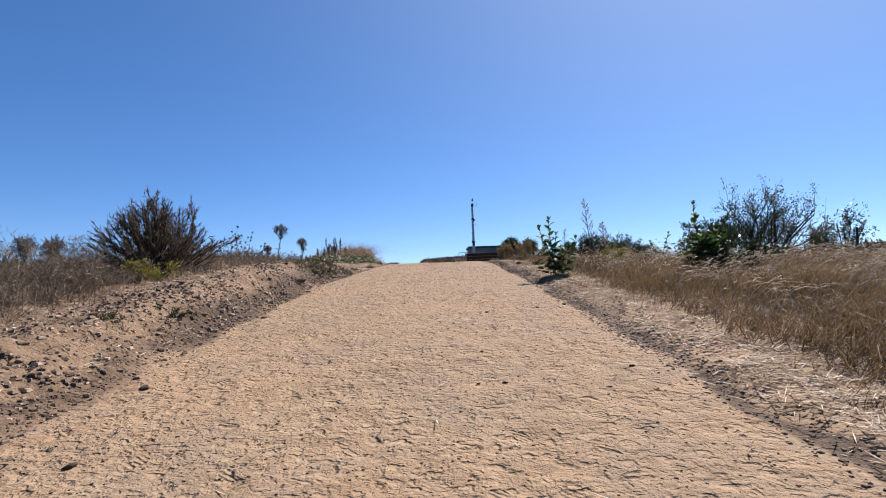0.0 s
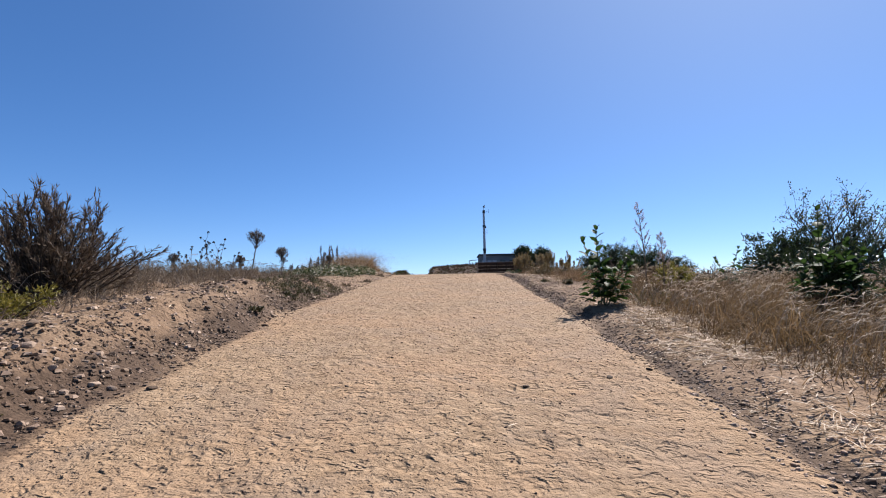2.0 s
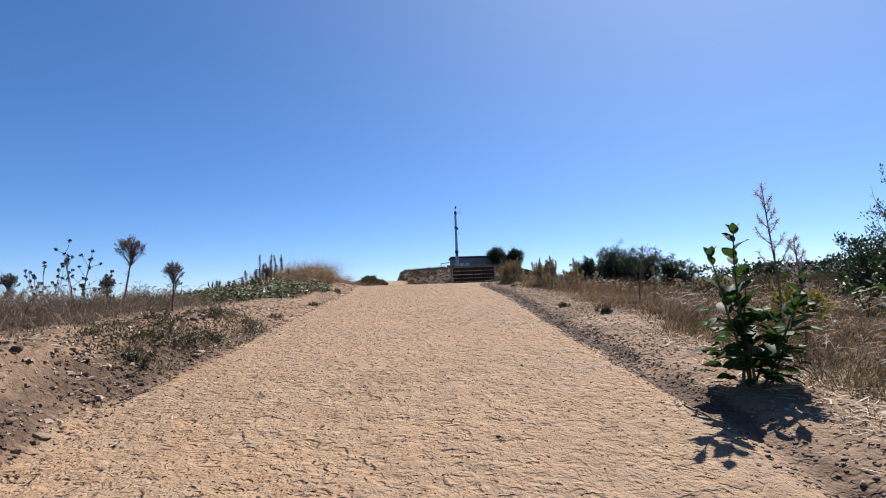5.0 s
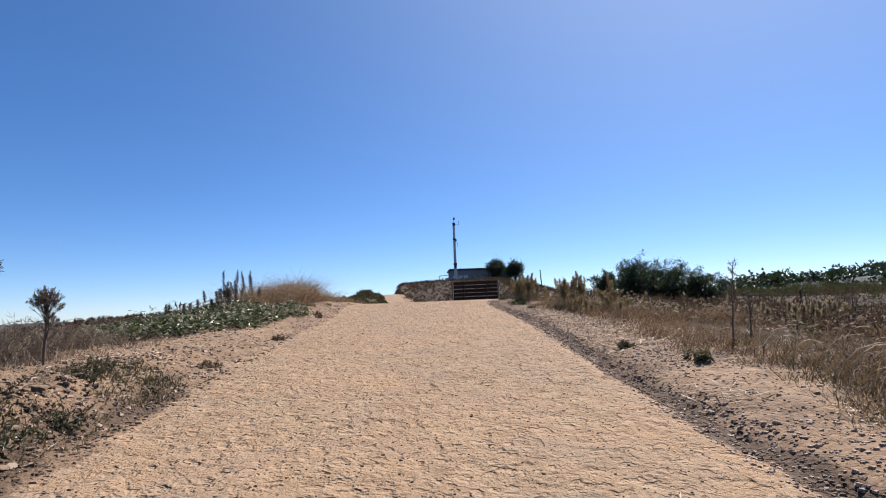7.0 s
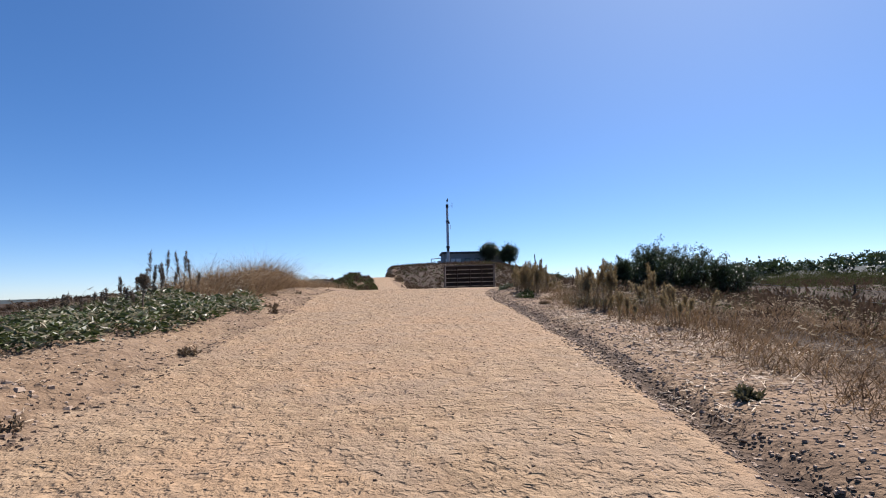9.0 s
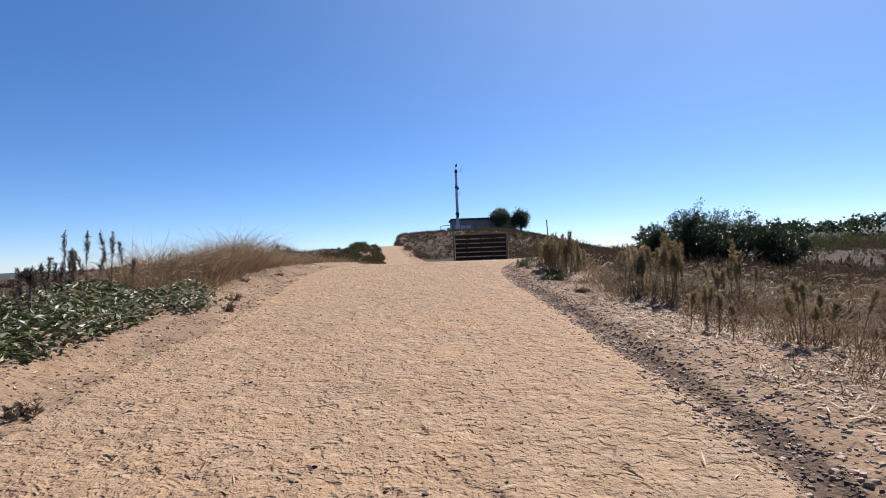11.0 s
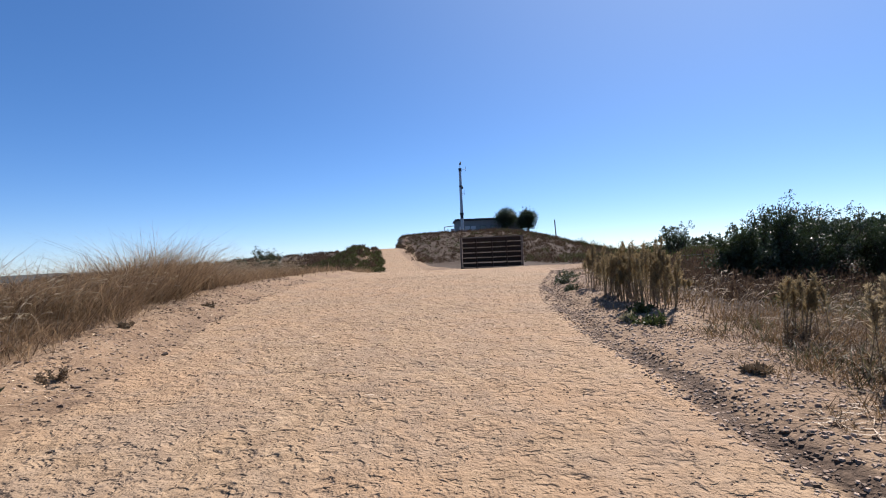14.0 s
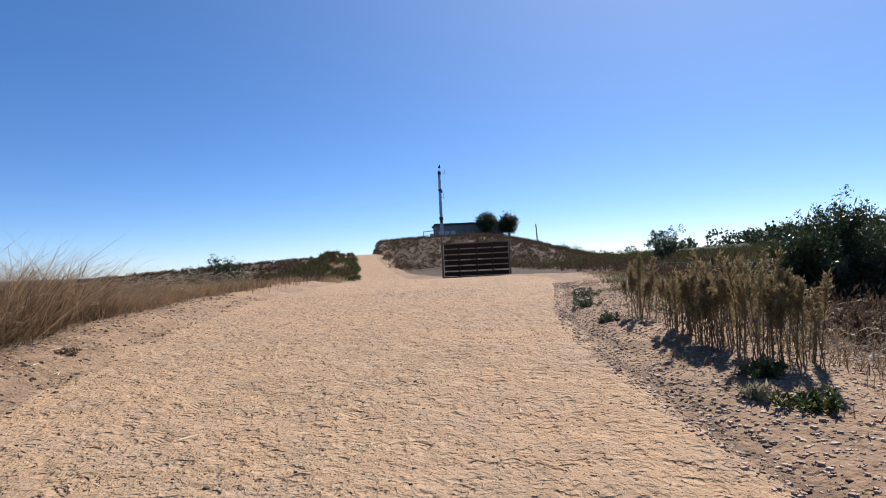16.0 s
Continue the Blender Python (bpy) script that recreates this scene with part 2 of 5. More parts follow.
RUST_GRASS = foliage("reddish field grass", (0.03, 0.018, 0.01), (0.2, 0.128, 0.068), 0.75, 0.12, 0.35, 0.5)
FLUFF = foliage("pale fluffy seed", (0.13, 0.1, 0.055), (0.4, 0.325, 0.2), 0.8, 0.1, 0.4, 1.5)
DARK_HEAD = foliage("dark seed head", (0.0129, 0.00927, 0.00672), (0.0465, 0.031, 0.0207), 0.8, 0.15, 0.0, 1.5)
BARK = rough_matter("bark", (0.0258, 0.0196, 0.0144), (0.0882, 0.0672, 0.0491), 8, 0.6)
GREEN_STEM = foliage("green stem", (0.031, 0.0439, 0.0155), (0.0672, 0.0775, 0.031), 0.5, 0.3, 0.0, 1.5)
RUST_BOARD = rough_matter("weathered brown board", (0.0144, 0.00927, 0.00672), (0.0439, 0.0284, 0.0207), 3, 0.4, pieces=True)
GREY_STEEL = rough_matter("galvanised steel", (0.30, 0.31, 0.32), (0.50, 0.51, 0.52), 2, 0.1, 0.5, 0.5, 0.5)
DARK_STEEL = rough_matter("dark steel", (0.0155, 0.0155, 0.0166), (0.0413, 0.0413, 0.0439), 3, 0.1, 0.5, 0.5, 0.3)
RAIL_STEEL = rough_matter("rusty rail", (0.076, 0.057, 0.0456), (0.182, 0.144, 0.114), 5, 0.2, 0.7, 0.3)
WALL_PAINT = rough_matter("grey wall paint", (0.19, 0.19, 0.19), (0.26, 0.26, 0.255), 0.8, 0.1)
ROOF_SHEET = rough_matter("dark roof sheet", (0.0465, 0.0491, 0.0517), (0.0828, 0.0851, 0.0882), 0.8, 0.1, 0.6)
PALE_PANEL = rough_matter("pale door paint", (0.456, 0.456, 0.456), (0.57, 0.57, 0.562), 0.8, 0.1)
m_glass, _nt, _b = material("window glass", 0.08, 0.6)
_b.inputs["Base Color"].default_value = (0.02, 0.025, 0.03, 1)

# ---------------------------------------------------------------- lie of the land


def vnoise(x, y, scale, seed=0):
    """Smooth value noise, -1 to 1."""
    x, y = np.asarray(x, float) / scale + seed * 17.3, np.asarray(y, float) / scale - seed * 9.1
    xi, yi = np.floor(x), np.floor(y)
    fx, fy = x - xi, y - yi
    fx, fy = fx * fx * (3 - 2 * fx), fy * fy * (3 - 2 * fy)
    def h(a, b):
        v = np.sin(a * 127.1 + b * 311.7 + seed * 74.7) * 43758.5453
        return (v - np.floor(v)) * 2 - 1
    return (h(xi, yi) * (1 - fx) + h(xi + 1, yi) * fx) * (1 - fy) + (h(xi, yi + 1) * (1 - fx) + h(xi + 1, yi + 1) * fx) * fy


def step(a, b, v):
    t = np.clip((np.asarray(v, float) - a) / (b - a), 0, 1)
    return t * t * (3 - 2 * t)


def smooth_line(knots):
    ks, vs = zip(*knots)
    fine = np.arange(-60, 260, 0.5)
    v = np.interp(fine, ks, vs)
    for n in (9, 7, 5):
        pad = np.pad(v, n // 2, mode="edge")
        v = np.convolve(pad, np.ones(n) / n, "valid")
    return lambda y: np.interp(y, fine, v)


crown = smooth_line([(-60, -5.5), (0, 0.03), (6, 0.7), (13.2, 1.47), (22.2, 2.19), (28, 2.54), (34, 2.86), (40, 3.02), (48, 3.0), (58, 2.85),
                     (68, 2.45), (75, 2.5), (90, 3.6), (110, 5.4), (122, 5.3), (160, 3.5), (260, 0)])
left_edge = smooth_line([(-60, -2.65), (8, -2.65), (14, -2.6), (20, -2.42), (28, -2.4), (34, -2.9), (40, -3.0), (60, -2.6), (75, -2.56), (90, -3.67), (110, -5.36), (260, -18)])
right_edge = smooth_line([(-60, 1.95), (6, 2.0), (14, 2.12), (20, 2.3), (25, 2.6), (30, 2.6), (34, 2.9), (38, 4.2), (46, 6.3), (54, 6.8), (62, 4.0), (75, 0.87), (90, -0.93), (110, -2.86), (260, -15)])
bank = smooth_line([(-60, 0.25), (3, 0.28), (6, 0.36), (9, 0.52), (13, 0.5), (16, 0.45), (18, 0.3), (21, 0.17), (30, 0.2), (45, 0.15), (60, 0.3)])
lip = smooth_line([(-60, 0.08), (6, 0.06), (10, 0.09), (18, 0.08), (22, 0.04), (260, 0.05)])


def land(x, y):
    """Height of the ground."""
    x, y = np.asarray(x, float), np.asarray(y, float)
    base = crown(np.clip(y, -60, 259))
    l, r = left_edge(np.clip(y, -60, 259)), right_edge(np.clip(y, -60, 259))
    dl, dr = l - x, x - r
    near = 1 - step(50, 66, y)
    # left: a bank of spoil, then a shoulder that falls off to the valley
    left = bank(y) * step(0.0, 1.0, dl + 0.12 * vnoise(x, y, 0.7, 3)) - (0.035 + 0.1 * step(17, 21, y) * (1 - step(38, 48, y))) * np.maximum(dl - 2.3, 0) - 0.1 * np.maximum(dl - 9, 0)
    right = lip(y) * step(0.0, 0.8, dr) - (0.01 + 0.09 * step(17, 26, y)) * np.maximum(dr - 2, 0) - 0.06 * np.maximum(dr - 12, 0)
    side = np.where(dl > 0, left, 0) + np.where(dr > 0, right, 0)
    z_near = base + side
    # beyond the crest: green mound left of the track, the hill with the hut right of it
    rx = np.where(x < 12, (x - 12) / 34, (x - 12) / 21)
    hill = 2.3 + 6.1 * step(1.62, 0.3, np.sqrt(rx ** 2 + ((y - 146) / 34) ** 2))
    mound = 2.1 * np.exp(-(((x + 6.0) / 2.6) ** 2 + ((y - 86) / 9) ** 2)) + 1.2 * np.exp(-(((x + 14) / 7) ** 2 + ((y - 90) / 16) ** 2))
    field = 2.6 + mound - 0.05 * np.maximum(-x - 22, 0) - 0.05 * np.maximum(x - 34, 0)
    wild = np.maximum(hill, field)
    out = step(0.0, 2.6, np.maximum(dl, dr))
    z_far = base * (1 - out) + np.where(dl > 0, np.maximum(field, base - 0.05 * dl), np.maximum(wild, base - 0.35 * np.maximum(dr, 0))) * out
    z = z_near * near + z_far * (1 - near)
    # the wide country
    away = np.hypot(x - 5, y - 60)
    valley = step(110, 420, away)
    ridge_r = 13 * np.exp(-(((x - 215) / 105) ** 2 + ((y - 190) / 90) ** 2))
    hills = 12 + 14 * vnoise(x, y, 700, 5) + 5 * vnoise(x, y, 260, 6)
    country = -16 + hills * step(900, 2600, away)
    z = np.maximum(z, -16) * (1 - valley) + country * valley + ridge_r
    on = (1 - step(0.0, 0.35, np.maximum(dl, dr)))
    scuff = np.clip(vnoise(x, y, 0.17, 11) * 1.6, -1, 0.6) + 0.6 * np.clip(vnoise(x, y * 0.7, 0.1, 12) * 1.8, -1, 0.5)
    z = z + on * (0.008 * scuff + 0.008 * vnoise(x, y, 0.33, 1) + 0.012 * vnoise(x, y, 1.3, 2)) * (away < 90)
    z = z + (1 - on) * (0.02 * (1 + 1.3 * (dl > 0) * (y < 18)) * vnoise(x, y, 0.28, 7) + 0.01 * (1 + 1.8 * (dl > 0) * (y < 18)) * vnoise(x, y, 0.13, 10) + 0.05 * vnoise(x, y, 1.1, 8)) * (away < 300)
    # a shallow washed rut along the right edge
    return z - (0.085 + 0.05 * step(14, 17, y) * (1 - step(22, 26, y))) * np.exp(-((dr - 0.12) / 0.16) ** 2) * (y < 45) * (0.6 + 0.4 * vnoise(x, y, 1.5, 9))


# ---------------------------------------------------------------- mesh helpers


def raw_mesh(name, verts, groups, mat, smooth=True):
    """A mesh from arrays: vertices (n, 3), and one array of faces for each number of corners."""
    me = bpy.data.meshes.new(name)
    verts = np.asarray(verts, np.float32)
    groups = [np.asarray(g, np.int32) for g in groups if len(g)]
    me.vertices.add(len(verts))
    me.vertices.foreach_set("co", verts.ravel())
    sizes = np.concatenate([np.full(len(g), g.shape[1], np.int32) for g in groups])
    loops = np.concatenate([g.ravel() for g in groups])
    me.loops.add(len(loops))
    me.loops.foreach_set("vertex_index", loops)
    me.polygons.add(len(sizes))
    me.polygons.foreach_set("loop_start", np.concatenate([[0], np.cumsum(sizes)[:-1]]).astype(np.int32))
    me.polygons.foreach_set("use_smooth", np.full(len(sizes), smooth))
    me.update(calc_edges=True)
    me.materials.append(mat)
    return me


def thing(name, at, label, category, group="", kind=""):
    """The empty at a thing's base that carries its parts."""
    ob = new(name)
    ob.location = at
    ob.empty_display_size = 0.122
    return tagged(ob, label, category, group, kind)


FINE = {"foliage", "plume", "seed_fluff", "leaves", "umbel", "stemwork", "stemwork", "crown", "seed_head", "branching"}


def under(name, me, parent, label=""):
    ob = new(name, me)
    ob.parent = parent
    return tagged(ob, label, kind="stuff" if name in FINE else "")


def part(name, bm, mat, parent, label=""):
    me = bpy.data.meshes.new(name)
    bm.to_mesh(me)
    bm.free()
    me.materials.append(mat)
    return under(name, me, parent, label)


class Shape:
    """Collects tubes and leaves as arrays."""

    def __init__(self):
        self.v, self.q, self.t, self.n = [], [], [], 0

    def tube(self, pts, r0, r1, sides=5):
        pts = np.asarray(pts, float)
        k = len(pts)
        d = np.gradient(pts, axis=0)
        d /= np.linalg.norm(d, axis=1, keepdims=True) + 1e-9
        ref = np.where(np.abs(d[:, 2:3]) > 0.9, np.array([[1.0, 0, 0]]), np.array([[0, 0, 1.0]]))
        a = np.cross(d, ref)
        a /= np.linalg.norm(a, axis=1, keepdims=True) + 1e-9
        b = np.cross(d, a)
        ang = np.arange(sides) * 2 * np.pi / sides
        rad = np.linspace(r0, r1, k)[:, None, None]
        ring = pts[:, None] + rad * (np.cos(ang)[None, :, None] * a[:, None] + np.sin(ang)[None, :, None] * b[:, None])
        self.v.append(ring.reshape(-1, 3))
        i, j = np.meshgrid(np.arange(k - 1), np.arange(sides), indexing="ij")
        j2 = (j + 1) % sides
        self.q.append(np.stack([i * sides + j, i * sides + j2, (i + 1) * sides + j2, (i + 1) * sides + j], -1).reshape(-1, 4) + self.n)
        self.t.append(np.array([[0, s, s + 1] for s in range(1, sides - 1)]) + self.n + (k - 1) * sides)
        self.n += k * sides

    def leaves(self, at, way, length, width, rng, fold=0.25, flat=False):
        """Pointed leaves, folded along the midrib: at and way (n, 3)."""
        at, way = np.atleast_2d(np.asarray(at, float)), np.atleast_2d(np.asarray(way, float))
        n = len(at)
        if n == 0:
            return
        way = way / (np.linalg.norm(way, axis=1, keepdims=True) + 1e-9)
        side = np.cross(way, rng.normal(size=(n, 3)) * 0.35 + [0, 0, 1.0] if flat else rng.normal(size=(n, 3)))
        side /= np.linalg.norm(side, axis=1, keepdims=True) + 1e-9
        up = np.cross(side, way)
        length, width = np.broadcast_to(length, n)[:, None], np.broadcast_to(width, n)[:, None]
        mid = at + way * length * 0.42 + up * width * fold
        v = np.stack([at, mid + side * width * 0.5, at + way * length - up * width * fold * 0.6, mid - side * width * 0.5], 1)
        self.v.append(v.reshape(-1, 3))
        base = np.arange(n)[:, None] * 4 + self.n
        self.t.append(np.concatenate([base + [0, 1, 2], base + [0, 2, 3]], 0))
        self.n += n * 4

    def blades(self, at, height, width, lean, bend, rng):
        """Grass blades: feet (n, 3), lean (n, 2) as a share of the height."""
        at = np.asarray(at, float)
        n = len(at)
        if n == 0:
            return
        height, width = np.broadcast_to(height, n)[:, None], np.broadcast_to(width, n)[:, None]
        a = rng.uniform(0, np.pi, n)
        side = np.stack([np.cos(a), np.sin(a), np.zeros(n)], 1)
        flat = np.concatenate([lean, np.zeros((n, 1))], 1)
        up = np.array([[0, 0, 1.0]])
        mid = at + height * (0.55 * up + 0.38 * flat)
        tip = at + height * ((1 - 0.35 * bend * np.linalg.norm(flat, axis=1, keepdims=True)) * up + flat)
        v = np.stack([at - side * width * 0.5, at + side * width * 0.5, mid + side * width * 0.4, mid - side * width * 0.4, tip], 1)
        self.v.append(v.reshape(-1, 3))
        base = np.arange(n)[:, None] * 5 + self.n
        self.q.append(base + [0, 1, 2, 3])
        self.t.append(base + [3, 2, 4])
        self.n += n * 5

    def mesh(self, name, mat, smooth=False):
        groups = []
        if self.q:
            groups.append(np.concatenate(self.q))
        if self.t:
            groups.append(np.concatenate(self.t))
        return raw_mesh(name, np.concatenate(self.v), groups, mat, smooth)


def on_land(x, y, lift=0.0):
    x, y = np.asarray(x, float), np.asarray(y, float)
    return np.stack([x, y, land(x, y) + lift], -1)


def stuff(name, shape, mat, label, category):
    return tagged(new(name, shape.mesh(name, mat)), label, category, kind="stuff")


# ---------------------------------------------------------------- ground


def spread(a, b, fine, cap, cap_to, far):
    """Grid lines: fine from a to b, widening outwards on both sides to far."""
    core = list(np.arange(a, b + 1e-6, fine))
    for sign, start in ((1, b), (-1, a)):
        p, s, side = start, fine, []
        while abs(p) < far:
            s = min(s * 1.12, cap) if abs(p) < cap_to else s * 1.16
            p += sign * s
            side.append(p)
        core = core + side if sign > 0 else side[::-1] + core
    return np.array(core)


gx = spread(-4.8, 4.5, 0.06, 1.0, 45, 4200)
gy = spread(1.0, 38.0, 0.08, 1.0, 150, 4200)
GX, GY = np.meshgrid(gx, gy, indexing="xy")
GZ = land(GX, GY)
nx, ny = len(gx), len(gy)
idx = np.arange(nx * ny).reshape(ny, nx)
quads = np.stack([idx[:-1, :-1], idx[:-1, 1:], idx[1:, 1:], idx[1:, :-1]], -1).reshape(-1, 4)
ground_me = raw_mesh("ground", np.stack([GX, GY, GZ], -1).reshape(-1, 3), [quads], EARTH)
fx, fy = GX.ravel(), GY.ravel()
yy = np.clip(fy, -60, 259)
off = np.maximum(left_edge(yy) - fx, fx - right_edge(yy)) + 0.16 * vnoise(fx, fy, 0.9, 14) + 0.1 * vnoise(fx, fy, 0.3, 15)
road_mask = np.clip(0.5 - off / 0.5, 0, 1) * (np.hypot(fx, fy - 60) < 250)
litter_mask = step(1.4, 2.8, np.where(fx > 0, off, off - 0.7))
patchy = np.clip(0.75 + 0.5 * vnoise(fx, fy, 0.8, 16), 0, 1)
sandy_mask = np.where(fx < 0, 0.34 + 0.26 * step(15, 19, fy), 0.75 - 0.2 * step(10, 15, fy)) * patchy * (1 - step(1.6, 2.8, off))
rim = np.where(fx < 0, left_edge(yy) - fx, fx - right_edge(yy)) + 0.1 * vnoise(fx, fy, 0.9, 14)
crust_mask = np.where(fx < 0, 0.95 * np.exp(-((rim - 0.3) / 0.38) ** 2) * (1 - 0.55 * step(17, 20, fy)), (0.95 + 0.15 * step(11, 15, fy) * (1 - step(23, 27, fy))) * np.exp(-((rim - 0.1) / 0.17) ** 2))
crust_mask = crust_mask * (fy < 44) * np.clip(0.8 + 0.5 * vnoise(fx, fy, 1.1, 17), 0, 1)
far_mask = step(75, 150, np.hypot(fx - 5, fy - 60))
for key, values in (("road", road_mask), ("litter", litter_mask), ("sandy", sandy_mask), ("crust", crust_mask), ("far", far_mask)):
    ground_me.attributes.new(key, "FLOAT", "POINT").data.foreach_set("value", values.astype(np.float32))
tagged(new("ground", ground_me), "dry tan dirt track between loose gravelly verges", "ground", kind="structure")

# ---------------------------------------------------------------- building, mast and gate beyond the crest


def box(bm, size, at, bevel=0.0, turn=0.0):
    m = Matrix.Translation(at) @ Matrix.Rotation(turn, 4, "Z") @ Matrix.Diagonal((*size, 1))
    made = bmesh.ops.create_cube(bm, size=1, matrix=m)
    if bevel:
        edges = list({e for v in made["verts"] for e in v.link_edges})
        bmesh.ops.bevel(bm, geom=edges, offset=bevel, segments=1, affect="EDGES")
    return bm


def boxed(name, size, at, mat, parent, bevel=0.01, label="", turn=0.0):
    return part(name, box(bmesh.new(), size, at, bevel, turn), mat, parent, label)


def rod(bm, a, b, r0, r1=None, sides=10):
    a, b = Vector(a), Vector(b)
    m = Matrix.Translation((a + b) / 2) @ (b - a).to_track_quat("Z", "Y").to_matrix().to_4x4()
    bmesh.ops.create_cone(bm, cap_ends=True, segments=sides, radius1=r0, radius2=r0 if r1 is None else r1, depth=(b - a).length, matrix=m)
    return bm


def rodded(name, a, b, r0, mat, parent, r1=None, sides=10, label=""):
    return part(name, rod(bmesh.new(), a, b, r0, r1, sides), mat, parent, label)


def board_gate():
    """A freestanding screen of boards between two posts, rails over the boards."""
    gx0, gy0, gx1, gy1 = 3.22, 58.0, 6.92, 57.1
    turn = math.atan2(gy1 - gy0, gx1 - gx0)
    wide = math.hypot(gx1 - gx0, gy1 - gy0)
    cx, cy = (gx0 + gx1) / 2, (gy0 + gy1) / 2
    g = thing("board_gate", (cx, cy, 2.86), "dark weathered board gate in a steel frame beside the track", "gate")
    g.rotation_euler[2] = turn
    rng = random.Random(5)
    for k in range(6):
        z = 0.21 + k * 0.315
        boxed("board", (wide - 0.16, 0.04, 0.245), (rng.uniform(-0.01, 0.01), 0, z), RUST_BOARD, g, 0.006)
    for k in range(6):
        z = 0.05 + k * 0.315
        boxed("rail", (wide - 0.2, 0.05, 0.026), (0, -0.03, z + 0.005), RAIL_STEEL, g, 0.004)
    boxed("top_rail", (wide + 0.14, 0.1, 0.07), (0.02, 0, 1.935), RAIL_STEEL, g, 0.01)
    for x in (-wide / 2, wide / 2):
        boxed("post", (0.13, 0.13, 2.0), (x, 0.0, 0.9), RAIL_STEEL, g, 0.012)
    for x in (-0.95, 0.05, 0.95):
        boxed("stile", (0.09, 0.05, 1.84), (x, -0.055, 0.98), RUST_BOARD, g, 0.008)
    boxed("base_beam", (wide + 0.1, 0.14, 0.1), (0, 0, 0.0), RUST_BOARD, g, 0.012)
    return g


board_gate()


def mast():
    top = 22.4
    x, y = 9.95, 141.0
    z0 = float(land(x, y)) - 0.1
    h = top - z0
    m = thing("radio_mast", (x, y, z0), "tall grey steel radio mast standing beside the hut", "mast")
    rodded("shaft", (0, 0, 0), (-0.02, 0, h), 0.36, GREY_STEEL, m, 0.25, 14)
    rodded("base_plate", (0, 0, 0.05), (0, 0, 0.3), 0.75, DARK_STEEL, m, 0.7, 14)
    for z, r, t in ((h - 4.0, 0.36, 0.4), (h - 9.9, 0.42, 0.5), (h - 0.6, 0.32, 0.7)):
        rodded("collar", (0, 0, z), (0, 0, z + t), r, DARK_STEEL, m, r, 12)
    boxed("equipment_box", (0.5, 0.45, 0.75), (0.0, -0.5, h - 10.2), DARK_STEEL, m, 0.03)
    boxed("equipment_box", (0.34, 0.3, 0.5), (0.32, -0.2, h - 4.1), DARK_STEEL, m, 0.03)
    rodded("spike", (0, 0, h), (0, 0, h + 0.75), 0.07, GREY_STEEL, m, 0.05)
    boxed("camera_head", (0.42, 0.5, 0.42), (0.06, -0.05, h + 1.0), DARK_STEEL, m, 0.08)
    rodded("lamp", (0.15, 0, h + 1.2), (0.15, 0, h + 1.5), 0.13, DARK_STEEL, m, 0.06)
    for z, r in ((h - 0.25, 1.15), (h - 5.3, 0.7)):
        a = rodded("antenna_arm", (0.2, 0, z), (r, 0, z), 0.035, GREY_STEEL, m)
        rodded("antenna", (r, 0, z - 0.35), (r, 0, z + 0.75), 0.04, GREY_STEEL, a)
    return m


mast()


def hut():
    x0, x1, y0, y1 = 9.2, 24.0, 147.5, 156.0
    z0, h = 8.3, 3.4
    b = thing("utility_hut", ((x0 + x1) / 2, (y0 + y1) / 2, z0), "long low grey utility hut with a flat dark roof", "building")
    w, d = x1 - x0, y1 - y0
    for name, size, at in (("wall", (w, 0.25, h), (0, -d / 2, h / 2)), ("wall", (w, 0.25, h), (0, d / 2, h / 2)),
                           ("wall", (0.25, d - 0.25, h), (-w / 2 + 0.125, 0, h / 2)), ("wall", (0.25, d - 0.25, h), (w / 2 - 0.125, 0, h / 2))):
        boxed(name, size, at, WALL_PAINT, b, 0.01)
    roof = boxed("roof", (w + 0.7, d + 0.9, 0.42), (0.0, -0.1, h + 0.2), ROOF_SHEET, b, 0.03)
    for k in range(15):
        boxed("roof_rib", (0.08, d + 0.8, 0.06), (-w / 2 + 0.4 + k * (w - 0.8) / 14, -0.1, h + 0.435), ROOF_SHEET, roof, 0.01)
    for x in (-6.3, -5.0, -3.7):
        p = boxed("door", (1.05, 0.07, 2.15), (x, -d / 2 - 0.15, 1.08), PALE_PANEL, b, 0.01, "pale painted door")
        boxed("handle", (0.08, 0.06, 0.16), (x + 0.4, -d / 2 - 0.2, 1.05), DARK_STEEL, p, 0.01)
    for x in (-1.6, 0.8, 3.2):
        f = boxed("window", (1.3, 0.08, 0.9), (x, -d / 2 - 0.13, 1.75), DARK_STEEL, b, 0.01, "dark framed window")
        boxed("pane", (1.14, 0.03, 0.74), (x, -d / 2 - 0.175, 1.75), m_glass, f, 0.0)
    boxed("roof_vent", (0.8, 0.8, 0.4), (1.4, 0.5, h + 0.6), GREY_STEEL, roof, 0.05)
    # pipe frame at the end of the hut
    p = thing("pipe_frame", (7.0, 148.0, float(land(7.0, 148.0))), "pale bent pipe frame with a small cabinet", "pipework")
    rodded("upright", (-0.55, 0, -0.1), (-0.55, 0, 2.0), 0.09, GREY_STEEL, p)
    rodded("crossbar", (-0.6, 0, 1.95), (1.9, 0, 2.15), 0.09, GREY_STEEL, p)
    rodded("upright", (0.2, 0, -0.1), (0.2, 0, 1.5), 0.09, GREY_STEEL, p)
    boxed("cabinet_box", (0.9, 0.7, 1.5), (1.35, 0.2, 0.75), PALE_PANEL, p, 0.04)
    boxed("cabinet_box", (0.5, 0.5, 1.2), (-0.3, 0.3, 0.55), DARK_STEEL, p, 0.04)


hut()


